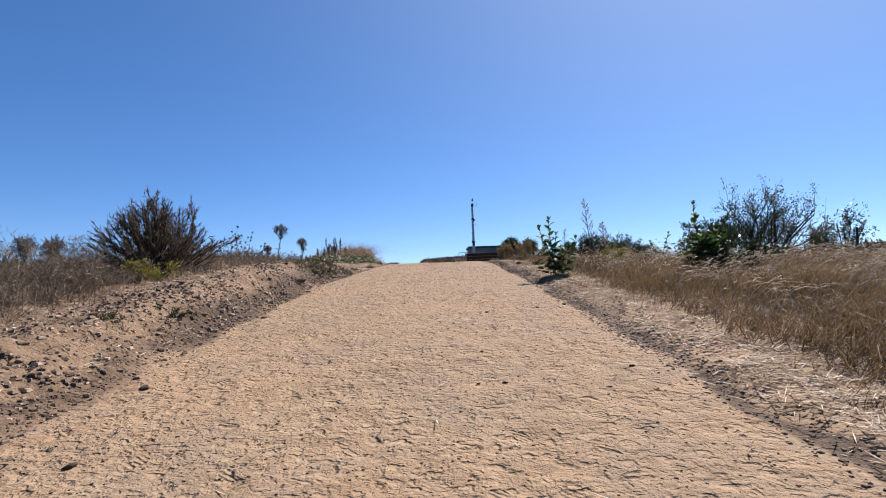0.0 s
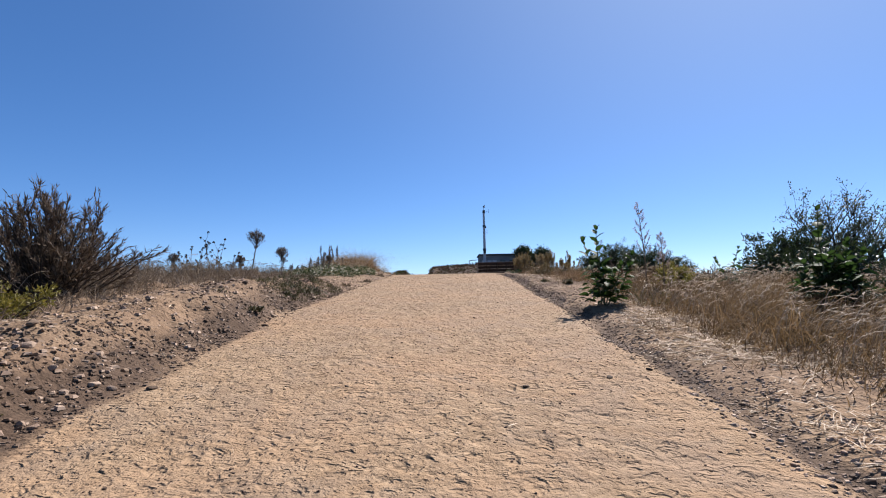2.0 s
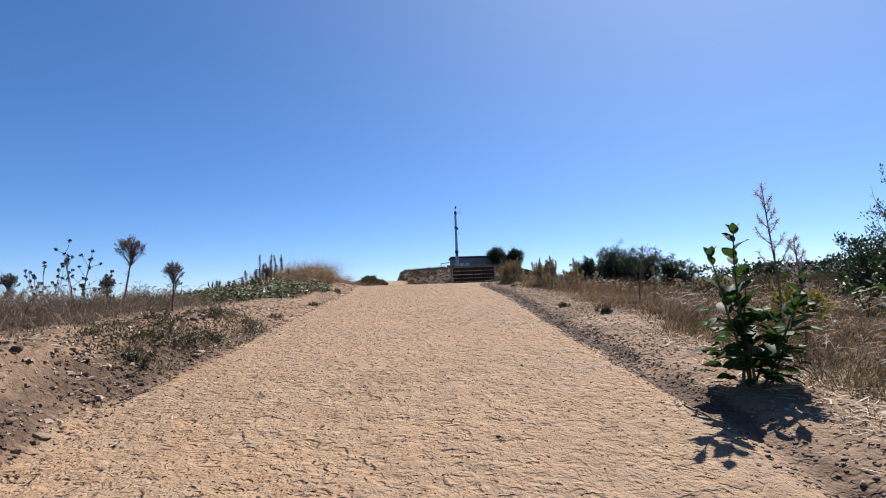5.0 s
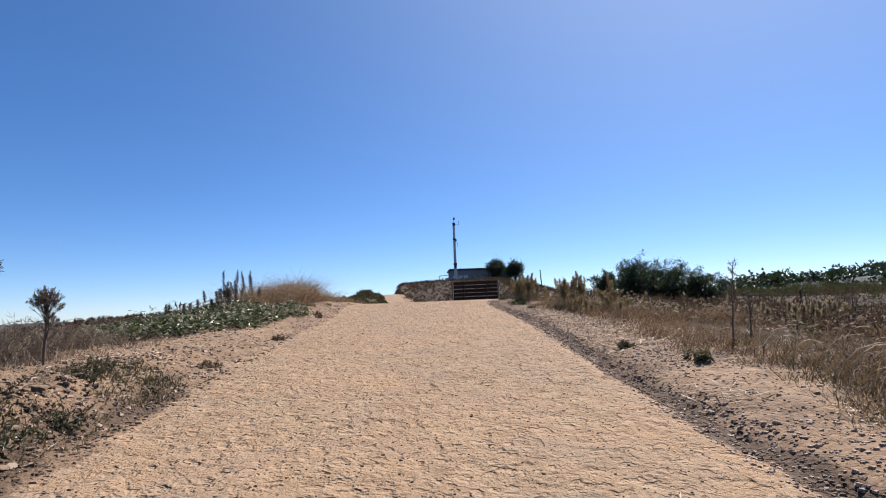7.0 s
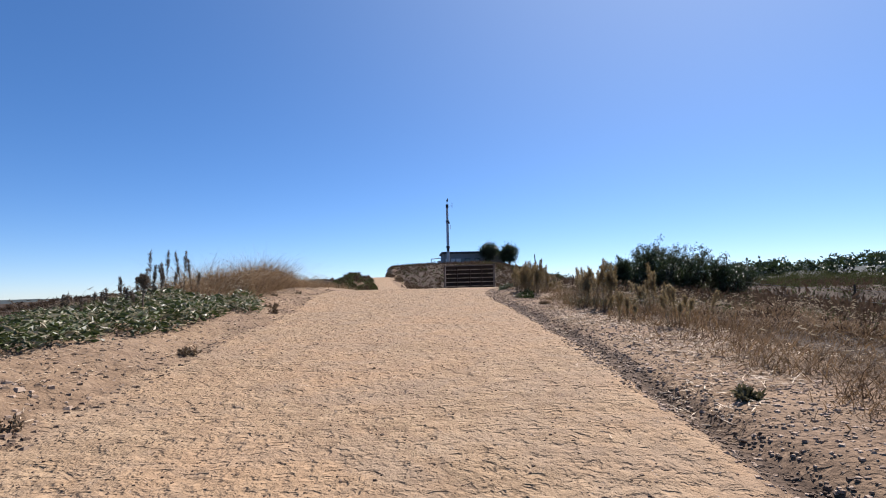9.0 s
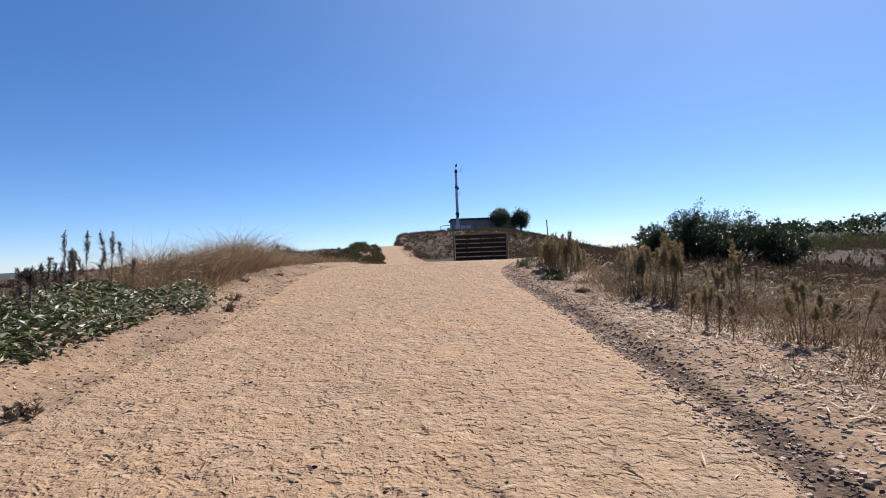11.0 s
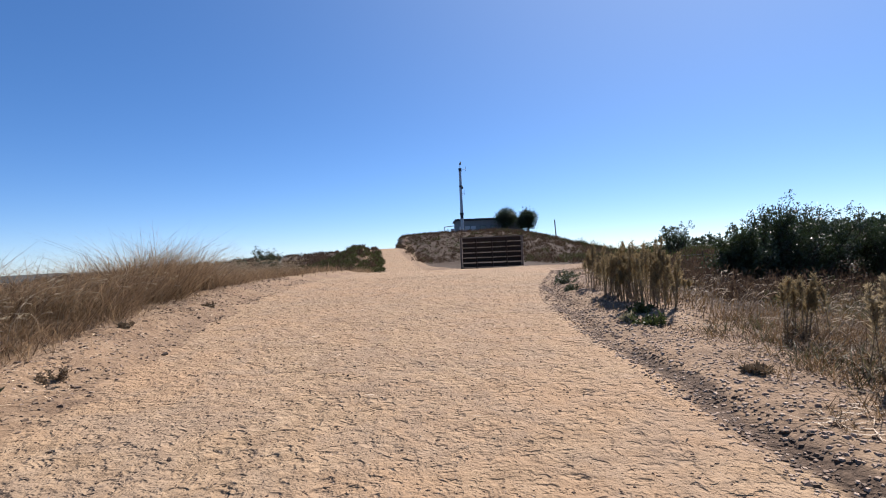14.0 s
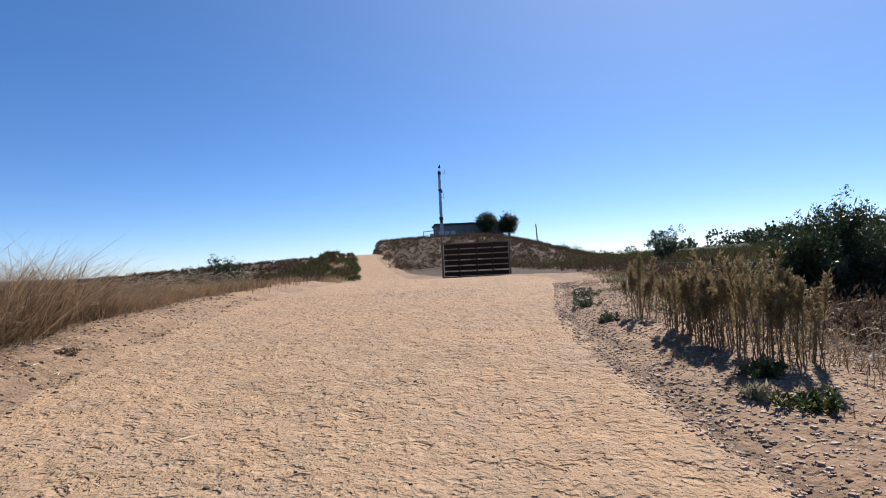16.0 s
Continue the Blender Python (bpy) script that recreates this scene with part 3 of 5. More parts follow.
def leaning_pole():
    z = float(land(30.9, 145.0))
    p = thing("utility_pole", (30.95, 145.0, z), "thin weathered wooden pole leaning on the hill", "pole")
    rodded("shaft", (0, 0, -0.3), (-0.25, 0, 10.9 - z), 0.16, BARK, p, 0.11)
    rodded("cap", (-0.25, 0, 10.85 - z), (-0.255, 0, 11.0 - z), 0.14, DARK_STEEL, p)


leaning_pole()


def fence():
    f = thing("wire_fence", (13.4, 18.0, float(land(13.4, 18.0))), "old wire fence on thin dark posts in the scrub", "fence")
    base = f.location
    spots = [(13.6, 18.0), (13.9, 25.0), (14.3, 31.6), (14.4, 38.0), (14.5, 44.0), (14.6, 50.0), (15.6, 58.0)]
    tops = []
    for x, y in spots:
        z = float(land(x, y))
        a = Vector((x, y, z - 0.2)) - base
        t = Vector((x + 0.03, y, z + 1.0)) - base
        rodded("post", a, t, 0.04, BARK, f, 0.035, 7)
        tops.append(t)
    for drop in (0.15, 0.5, 0.85):
        s = Shape()
        pts = []
        for a, b in zip(tops[:-1], tops[1:]):
            for k in range(8):
                q = a.lerp(b, k / 8)
                pts.append((q.x, q.y, q.z - drop - 0.06 * math.sin(math.pi * k / 8)))
        s.tube(pts, 0.006, 0.006, 4)
        under("wire", s.mesh("wire", DARK_STEEL), f)


fence()

# ---------------------------------------------------------------- plants: makers


def seeded(n):
    return np.random.RandomState(n)


def bent_line(rng, foot, way, length, n=6, wander=0.12, rise=0.0):
    way = np.asarray(way, float) / np.linalg.norm(way)
    pts = [np.asarray(foot, float)]
    for _ in range(n - 1):
        way = way + rng.normal(size=3) * wander + np.array([0, 0, rise])
        way /= np.linalg.norm(way)
        pts.append(pts[-1] + way * length / (n - 1))
    return np.array(pts)


def spiky_shrub(name, at, wide, high, seed, label, stems=70, twig=BROWN_TWIG):
    """Upswept woody stems, each a bottle brush of narrow needles."""
    rng = seeded(seed)
    t = thing(name, at, label, "shrub")
    wood, needles = Shape(), Shape()
    for _ in range(stems):
        a, tilt = rng.uniform(0, 2 * np.pi), rng.uniform(0.05, 1.4) ** 0.85
        way = np.array([np.cos(a) * np.sin(tilt) * wide / high * 0.62, np.sin(a) * np.sin(tilt) * wide / high * 0.62, np.cos(tilt) + 0.15])
        length = high * rng.uniform(0.72, 1.05) * (1 - 0.12 * tilt) * np.linalg.norm(way) ** 0.25
        line = bent_line(rng, (rng.normal() * wide * 0.05, rng.normal() * wide * 0.05, -0.05), way, length, 7, 0.07, 0.05)
        wood.tube(line, 0.016, 0.004, 4)
        side_lines = [line[2:]]
        for _ in range(3):
            k = rng.randint(2, 6)
            d = (line[k] - line[k - 1]) / np.linalg.norm(line[k] - line[k - 1])
            side_lines.append(bent_line(rng, line[k], d + rng.normal(size=3) * 0.45 + [0, 0, 0.25], length * rng.uniform(0.18, 0.38), 4, 0.08, 0.06))
            wood.tube(side_lines[-1], 0.007, 0.003, 3)
        for sl in side_lines:
            n = int(34 * len(sl) / 5)
            u = rng.uniform(0, len(sl) - 1.001, n)
            i = u.astype(int)
            p = sl[i] + (sl[i + 1] - sl[i]) * (u - i)[:, None]
            d = sl[i + 1] - sl[i]
            d /= np.linalg.norm(d, axis=1, keepdims=True)
            needles.leaves(p, d * 1.1 + rng.normal(size=(n, 3)) * 0.45, rng.uniform(0.06, 0.13, n), 0.013, rng)
    under("stemwork", wood.mesh("stemwork", BARK), t)
    under("foliage", needles.mesh("foliage", twig), t)
    return t


def tangle(name, at, wide, high, seed, label, stems=120):
    """Thin dead stems that arch over one another, with withered leaves."""
    rng = seeded(seed)
    t = thing(name, at, label, "brush", "dry brush on the bank")
    wood, fol = Shape(), Shape()
    for _ in range(stems):
        a, r = rng.uniform(0, 2 * np.pi), wide * 0.38 * np.sqrt(rng.uniform())
        foot = (np.cos(a) * r, np.sin(a) * r, -0.05 - 0.02 * r)
        b = rng.uniform(0, 2 * np.pi)
        line = bent_line(rng, foot, (np.cos(b) * 0.6, np.sin(b) * 0.6, 1.0), high * rng.uniform(0.8, 1.5), 7, 0.22, -0.13)
        wood.tube(line, 0.0045, 0.002, 3)
        n = 34
        u = rng.uniform(0.8, 5.99, n)
        i = u.astype(int)
        fol.leaves(line[i] + (line[i + 1] - line[i]) * (u - i)[:, None], rng.normal(size=(n, 3)) + (line[i + 1] - line[i]) * 4, rng.uniform(0.05, 0.15, n), rng.uniform(0.006, 0.014, n), rng)
    under("stemwork", wood.mesh("stemwork", BRUSH), t)
    under("foliage", fol.mesh("foliage", BRUSH), t)
    return t


def leafy_bush(name, at, wide, high, seed, label, leaf=BUSH_LEAF, leaf_size=0.09, limbs=14, leaves=3500, open_crown=0.0, category="bush", lumps=9):
    """Limbs that fork to twigs, with leaves in uneven clumps at their ends."""
    rng = seeded(seed)
    t = thing(name, at, label, category)
    wood, fol = Shape(), Shape()
    ends = []
    for _ in range(limbs):
        a, tilt = rng.uniform(0, 2 * np.pi), rng.uniform(0.05, 1.0)
        way = np.array([np.cos(a) * np.sin(tilt) * wide / high, np.sin(a) * np.sin(tilt) * wide / high, np.cos(tilt)])
        line = bent_line(rng, (rng.normal() * 0.08 * wide, rng.normal() * 0.08 * wide, -0.1), way, high * rng.uniform(0.55, 0.85), 7, 0.12, 0.03)
        wood.tube(line, 0.012 * high + 0.008, 0.005 * high, 5)
        for _ in range(6):
            k = rng.randint(2, 7)
            d = line[k] - line[k - 1]
            d = d / np.linalg.norm(d)
            b = bent_line(rng, line[k], d + rng.normal(size=3) * 0.55 + [0, 0, 0.2], high * rng.uniform(0.16, 0.36), 5, 0.15, 0.05)
            wood.tube(b, 0.005 * high, 0.0018 * high, 3)
            ends.append(b)
            for _ in range(2):
                j = rng.randint(1, 5)
                e = bent_line(rng, b[j], (b[j] - b[j - 1]) / np.linalg.norm(b[j] - b[j - 1]) + rng.normal(size=3) * 0.7, high * rng.uniform(0.08, 0.18), 4, 0.15, 0.04)
                wood.tube(e, 0.002 * high, 0.001 * high, 3)
                ends.append(e)
    keep = [e for e in ends if rng.uniform() > open_crown]
    per = max(3, leaves // max(1, len(keep)))
    for e in keep:
        n = max(2, int(per * rng.uniform(0.5, 1.6)))
        u = rng.uniform(0.4, len(e) - 1.001, n)
        i = u.astype(int)
        p = e[i] + (e[i + 1] - e[i]) * (u - i)[:, None] + rng.normal(size=(n, 3)) * 0.028 * high * (1 - open_crown * 0.6)
        d = e[i + 1] - e[i]
        d = d / np.linalg.norm(d, axis=1, keepdims=True)
        fol.leaves(p, d * 0.8 + rng.normal(size=(n, 3)) * 0.6 + [0, 0, 0.15], leaf_size * rng.uniform(0.6, 1.3, n), leaf_size * rng.uniform(0.28, 0.5, n), rng)
    under("branching", wood.mesh("branching", BARK), t)
    under("foliage", fol.mesh("foliage", leaf), t)
    return t


def round_tree(name, at, wide, high, seed, label):
    """A small dense round-crowned tree on a short trunk."""
    rng = seeded(seed)
    t = thing(name, at, label, "tree")
    wood, fol = Shape(), Shape()
    wood.tube(bent_line(rng, (0, 0, -0.3), (0, 0, 1), high * 0.5, 6, 0.05), 0.05 * high, 0.03 * high, 8)
    cz = high * 0.62
    for _ in range(70):
        d = rng.normal(size=3)
        d /= np.linalg.norm(d)
        c = np.array([0, 0, cz]) + d * np.array([wide / 2, wide / 2, high * 0.38]) * rng.uniform(0.45, 0.95)
        wood.tube([(0, 0, high * 0.42), c * 0.5 + np.array([0, 0, cz]) * 0.5 - [0, 0, 0.2], c], 0.012 * high, 0.004 * high, 4)
        n = 90
        fol.leaves(c + rng.normal(size=(n, 3)) * 0.085 * high, rng.normal(size=(n, 3)) + d, rng.uniform(0.22, 0.42, n), rng.uniform(0.12, 0.2, n), rng)
    under("trunk", wood.mesh("trunk", BARK), t)
    under("crown", fol.mesh("crown", BUSH_LEAF), t)
    return t


def umbel_stalk(at, high, seed, heads, spread_head, label="dry brown fennel stalk with spent umbels", pale=False):
    """A woody stalk with ribbed flat-topped seed umbels."""
    rng = seeded(seed)
    t = thing("umbel_stalk", at, label, "weed", "dry stalks by the track")
    stem, ray, seed_s = Shape(), Shape(), Shape()
    line = bent_line(rng, (0, 0, -0.05), (0.03, 0, 1), high * 0.82, 7, 0.03)
    stem.tube(line, 0.018, 0.011, 6)
    tops = [(line[-1], np.array([0, 0, 1.0]), 1.0)]
    for _ in range(heads - 1):
        k = rng.randint(3, 6)
        a = rng.uniform(0, 2 * np.pi)
        side = bent_line(rng, line[k], (np.cos(a) * 0.7, np.sin(a) * 0.7, 0.9), high * rng.uniform(0.14, 0.24), 5, 0.06, 0.15)
        stem.tube(side, 0.009, 0.005, 5)
        tops.append((side[-1], np.array([0, 0, 1.0]), rng.uniform(0.55, 0.85)))
    tops += [(line[-1] - [0, 0, 0.3 * spread_head * k], np.array([0, 0, 1.0]), 1.0 + 0.12 * k) for k in (1, 2)]
    for p, d, size in tops:
        for _ in range(int(26 * size) + 6):
            a, tilt = rng.uniform(0, 2 * np.pi), rng.uniform(0.1, 0.85)
            way = np.array([np.cos(a) * np.sin(tilt), np.sin(a) * np.sin(tilt), np.cos(tilt)])
            long = spread_head * size * rng.uniform(0.75, 1.0) * (0.75 + 0.35 * np.cos(tilt))
            ray.tube([p, p + way * long * 0.5 + [0, 0, 0.01], p + way * long], 0.003, 0.002, 3)
            n = 9
            seed_s.leaves(p + way * (rng.uniform(0.7, 1.03, n) * long)[:, None] + rng.normal(size=(n, 3)) * 0.008, rng.normal(size=(n, 3)) * 0.6 + way, 0.035, 0.011, rng)
    n = 40
    u = rng.uniform(0.1, 5.9, n)
    i = u.astype(int)
    seed_s.leaves(line[i], rng.normal(size=(n, 3)) * 0.8 + [0, 0, 0.4], rng.uniform(0.05, 0.14, n), 0.01, rng)
    under("stalk", stem.mesh("stalk", DULL_UMBEL), t)
    under("umbel", ray.mesh("umbel", FEATHER if pale else DULL_UMBEL), t)
    under("seed_fluff", seed_s.mesh("seed_fluff", FEATHER if pale else DULL_UMBEL), t)
    return t


def feather_spire(at, high, seed, tufts=46, mat=FEATHER):
    """A thin dry flower spire: short ascending branches with sparse feathery tufts."""
    rng = seeded(seed)
    t = thing("feathery_spire", at, "thin dry greyish-pink seed spire with feathery branches", "weed", "seed spires behind the shrub")
    st, tf = Shape(), Shape()
    line = bent_line(rng, (0, 0, -0.05), (0.03, 0, 1), high, 9, 0.025)
    st.tube(line, 0.016, 0.004, 6)
    for k in range(16):
        u = 3.4 + 4.5 * k / 16
        i = int(u)
        p = line[i] + (line[i + 1] - line[i]) * (u - i)
        a = k * 2.4 + rng.normal() * 0.3
        b = bent_line(rng, p, (np.cos(a), np.sin(a), 0.75), high * (0.2 - 0.009 * k) * rng.uniform(0.7, 1.1), 5, 0.06, 0.2)
        st.tube(b, 0.005, 0.002, 4)
        n = tufts
        v = rng.uniform(1.2, 3.99, n)
        j = v.astype(int)
        tf.leaves(b[j] + (b[j + 1] - b[j]) * (v - j)[:, None], (b[j + 1] - b[j]) * 14 + rng.normal(size=(n, 3)) * 0.6, rng.uniform(0.03, 0.07, n), 0.006, rng)
    under("stalk", st.mesh("stalk", DRY_STALK), t)
    under("seed_fluff", tf.mesh("seed_fluff", mat), t)
    return t


def dark_head_plant(at, high, seed, stems):
    """A dead thistle-like weed: bare forked stems with dark round heads."""
    rng = seeded(seed)
    t = thing("dead_thistle", at, "dead branched thistle with dark round seed heads", "weed", "dead thistles on the bank")
    st, hd = Shape(), Shape()
    for _ in range(stems):
        a = rng.uniform(0, 2 * np.pi)
        tilt = rng.uniform(0.05, 0.5)
        line = bent_line(rng, (0, 0, -0.03), (np.cos(a) * np.sin(tilt), np.sin(a) * np.sin(tilt), np.cos(tilt)), high * rng.uniform(0.7, 1.0), 6, 0.07, 0.03)
        st.tube(line, 0.011, 0.005, 5)
        ends = [line[-1]]
        for _ in range(4):
            k = rng.randint(2, 6)
            b = bent_line(rng, line[k], rng.normal(size=3) * 0.6 + [0, 0, 0.9], high * rng.uniform(0.08, 0.2), 4, 0.1, 0.1)
            st.tube(b, 0.006, 0.003, 4)
            ends.append(b[-1])
        for e in ends:
            n = 34
            d = rng.normal(size=(n, 3))
            hd.leaves(e + d * 0.006, d + [0, 0, 0.5], rng.uniform(0.022, 0.038, n), 0.02, rng)
    under("stemwork", st.mesh("stemwork", DRY_STALK), t)
    under("seed_head", hd.mesh("seed_head", DARK_HEAD), t)
    return t


def plume_stalk_clump(at, wide, deep, high, seed, stems, label="clump of tall dry tan horseweed stalks with feathery tops", plume=PLUME, group="dry stalk clumps along the verge"):
    """Upright dry stems, leafy along their length, ending in slim plumes."""
    rng = seeded(seed)
    t = thing("stalk_clump", at, label, "weed", group)
    z0 = at[2]
    for _ in range(stems):
        st, pl = Shape(), Shape()
        x, y = rng.normal() * wide * 0.4, rng.normal() * deep * 0.4
        z = float(land(at[0] + x, at[1] + y)) - z0 - 0.03
        h = high * rng.uniform(0.6, 1.05)
        line = bent_line(rng, (x, y, z), (rng.normal() * 0.09, rng.normal() * 0.09, 1), h, 6, 0.035)
        st.tube(line, 0.007, 0.003, 4)
        n = int(70 * h)
        u = 0.25 + rng.beta(1.3, 1.0, n) * 4.74
        i = u.astype(int)
        p = line[i] + (line[np.minimum(i + 1, 5)] - line[i]) * (u - i)[:, None]
        r = 0.4 + 0.35 * np.sin(np.clip((u - 1) / 4, 0, 1) * np.pi * 0.85)
        d = rng.normal(size=(n, 3))
        pl.leaves(p, d * [0.5, 0.5, 0.3] + [0, 0, 1.0], rng.uniform(0.05, 0.12, n) * r * 1.3, rng.uniform(0.006, 0.013, n), rng)
        m = 170
        drop = rng.uniform(0, 0.36 * h, m)
        swell = 0.3 + 0.7 * np.sin(np.clip(drop / (0.36 * h), 0, 1) * np.pi) + 0.25 * np.sin(drop * 60 + rng.uniform(0, 6))
        top = line[-1] + (line[-3] - line[-1]) * (drop / (0.4 * h))[:, None] + rng.normal(size=(m, 3)) * 0.011
        pl.leaves(top, rng.normal(size=(m, 3)) * [0.75, 0.75, 0.3] + [0, 0, 0.75], 0.055 * swell * rng.uniform(0.6, 1.2, m) + 0.01, 0.012, rng)
        stalk = under("stalk", st.mesh("stalk", DRY_STALK), t)
        under("plume", pl.mesh("plume", plume), stalk)
    return t


def broad_leaf_mesh(name, mat, seed):
    """One broad pointed leaf with a sunk midrib and a wavy rim, a unit long, growing along +y."""
    rng = seeded(seed)
    rows = 7
    v, q = [], []
    for k in range(rows):
        u = k / (rows - 1)
        w = 0.34 * np.sin(np.pi * min(1, 0.08 + u * 0.92)) ** 0.8 * (1 - 0.25 * u) + 0.004
        z = -0.28 * u * u
        for s in (-1, -0.5, 0, 0.5, 1):
            v.append((s * w, u, z + abs(s) * w * 0.32 + (0.02 * rng.normal() if abs(s) == 1 else 0)))
    for k in range(rows - 1):
        for s in range(4):
            a = k * 5 + s
            q.append((a, a + 1, a + 6, a + 5))
    return raw_mesh(name, v, [q], mat, True)


LEAF_MESHES = [broad_leaf_mesh("leaf", BIG_LEAF, s) for s in (1, 2, 3)]


def broad_leaf_plant(name, at, high, seed, stems, label, leaf_scale=0.2, per_stem=16, spread_out=0.3, low_leaves=0):
    """Green stems with large single leaves, each leaf a piece of its own."""
    rng = seeded(seed)
    t = thing(name, at, label, "plant")
    def leaf(p, d, size):
        o = under("leaf", LEAF_MESHES[rng.randint(3)], t)
        way = Vector(d).normalized()
        q = way.to_track_quat("Y", "Z").to_matrix().to_4x4()
        o.matrix_local = Matrix.Translation(p) @ q @ Matrix.Rotation(rng.normal() * 0.35, 4, "Y") @ Matrix.Diagonal((size * rng.uniform(0.85, 1.2), size, size, 1))
    for k, (dx, dy, hh) in enumerate(stems):
        s = Shape()
        line = bent_line(rng, (rng.normal() * 0.05, rng.normal() * 0.05, -0.05), (dx, dy, 1), high * hh, 8, 0.05)
        s.tube(line, 0.014, 0.005, 6)
        under("stem", s.mesh("stem", GREEN_STEM), t)
        n = int(per_stem * hh)
        for j in range(n):
            u = 1.3 + (j + rng.uniform(0, 0.6)) / n * 5.6
            i = min(int(u), 6)
            p = line[i] + (line[i + 1] - line[i]) * (u - i)
            a = j * 2.4 + rng.normal() * 0.3
            f = u / 7
            leaf(p, (np.cos(a), np.sin(a), 0.35 + f * 0.9 - 0.5 * (f < 0.5)), leaf_scale * rng.uniform(0.65, 1.1) * (1.1 - 0.45 * max(0, f - 0.6) / 0.4))
        for a in (0.3, 2.2, 4.4):
            leaf(line[-1], (np.cos(a) * 0.4, np.sin(a) * 0.4, 1), leaf_scale * 0.5)
    for _ in range(low_leaves):
        a, r = rng.uniform(0, 2 * np.pi), rng.uniform(0.02, spread_out)
        p = (np.cos(a) * r, np.sin(a) * r, rng.uniform(0.05, high * 0.52))
        leaf(p, (np.cos(a), np.sin(a), rng.uniform(-0.3, 0.6)), leaf_scale * rng.uniform(0.5, 0.85))
    return t


def sage_tuft(name, at, wide, high, seed, label, leaf=OLIVE_LEAF, n=420, leaf_size=0.06, dead=False):
    """A low tuft of short leafy shoots."""
    rng = seeded(seed)
    t = thing(name, at, label, "weed", "low weeds on the verges")
    st, fol = Shape(), Shape()
    shoots = max(8, n // 22)
    for _ in range(shoots):
        a, tilt = rng.uniform(0, 2 * np.pi), rng.uniform(0.1, 1.25)
        line = bent_line(rng, (rng.normal() * wide * 0.14, rng.normal() * wide * 0.14, -0.02),
                         (np.cos(a) * np.sin(tilt) * wide / high * 0.6, np.sin(a) * np.sin(tilt) * wide / high * 0.6, np.cos(tilt) + 0.1), high * rng.uniform(0.6, 1.1), 5, 0.12, 0.05)
        st.tube(line, 0.005, 0.002, 4)
        m = n // shoots
        u = rng.uniform(0.8, 3.99, m)
        i = u.astype(int)
        fol.leaves(line[i] + (line[i + 1] - line[i]) * (u - i)[:, None], rng.normal(size=(m, 3)) * 0.8 + [0, 0, 0.4], leaf_size * rng.uniform(0.6, 1.3, m), leaf_size * rng.uniform(0.25, 0.45, m), rng)
    under("stemwork", st.mesh("stemwork", DRY_STALK if dead else GREEN_STEM), t)
    under("leaves", fol.mesh("leaves", leaf), t)
    return t


def ground_at(x, y, sink=0.0):
    return (x, y, float(land(x, y)) - sink)


# ---------------------------------------------------------------- plants: left of the track
spiky_shrub("brown_shrub", ground_at(-5.25, 10.8), 2.7, 1.45, 11, "large dry brown bristly shrub on the bank", stems=125)
leafy_bush("yellow_green_bush", ground_at(-4.75, 9.45), 0.9, 0.5, 12, "small yellow-green bush at the foot of the brown shrub", YELLOW_LEAF, 0.05, 16, 2600)
for k, (x, y, w, h) in enumerate(((-5.35, 8.5, 1.6, 0.6), (-6.3, 9.3, 1.9, 0.8), (-5.5, 7.1, 1.6, 0.5), (-6.8, 7.9, 2.0, 0.75), (-6.6, 11.6, 1.7, 0.7), (-5.9, 5.6, 1.6, 0.45), (-7.4, 9.0, 2.0, 0.8), (-7.0, 6.3, 1.8, 0.6),
                                  (-5.6, 12.6, 1.4, 0.5), (-5.9, 14.2, 1.6, 0.5), (-5.4, 15.8, 1.5, 0.45), (-6.4, 16.6, 1.8, 0.5), (-5.5, 17.6, 1.6, 0.5), (-6.6, 18.6, 1.9, 0.6), (-5.2, 19.5, 1.5, 0.45), (-7.6, 17.2, 1.9, 0.55),
                                  (-6.0, 20.8, 1.8, 0.5))):
    tangle("dry_brush", ground_at(x, y), w, h, 20 + k, "tangled dry grey-brown brush on the bank")
for k, (x, y, h, n, s) in enumerate(((-7.25, 10.1, 0.85, 2, 0.3), (-6.75, 10.2, 0.85, 3, 0.3), (-4.95, 17.85, 1.3, 2, 0.3), (-4.25, 18.1, 0.85, 2, 0.24), (-5.3, 18.0, 0.7, 2, 0.16),
                                     (-4.45, 25.0, 0.82, 2, 0.14), (-7.4, 18.6, 1.0, 2, 0.22))):
    umbel_stalk(ground_at(x, y), h, 40 + k, n, s)
for k, (x, y, h, n) in enumerate(((-6.5, 19.3, 1.5, 5), (-7.3, 19.4, 1.35, 6), (-6.0, 18.9, 0.9, 3))):
    dark_head_plant(ground_at(x, y), h, 60 + k, n)
for k, (x, y, w, h, n) in enumerate(((-5.0, 27.0, 0.6, 1.25, 6), (-4.5, 27.3, 0.3, 1.2, 3), (-5.0, 26.2, 0.9, 0.9, 6), (-5.2, 25.2, 0.7, 0.7, 4), (-5.6, 26.4, 0.9, 0.8, 6), (-5.9, 25.4, 0.6, 0.65, 3))):
    plume_stalk_clump(ground_at(x, y), w, 0.5, h, 70 + k, n, "dead grey-brown weed stalks behind the leafy patch", DULL_UMBEL, "dead stalks on the left verge")
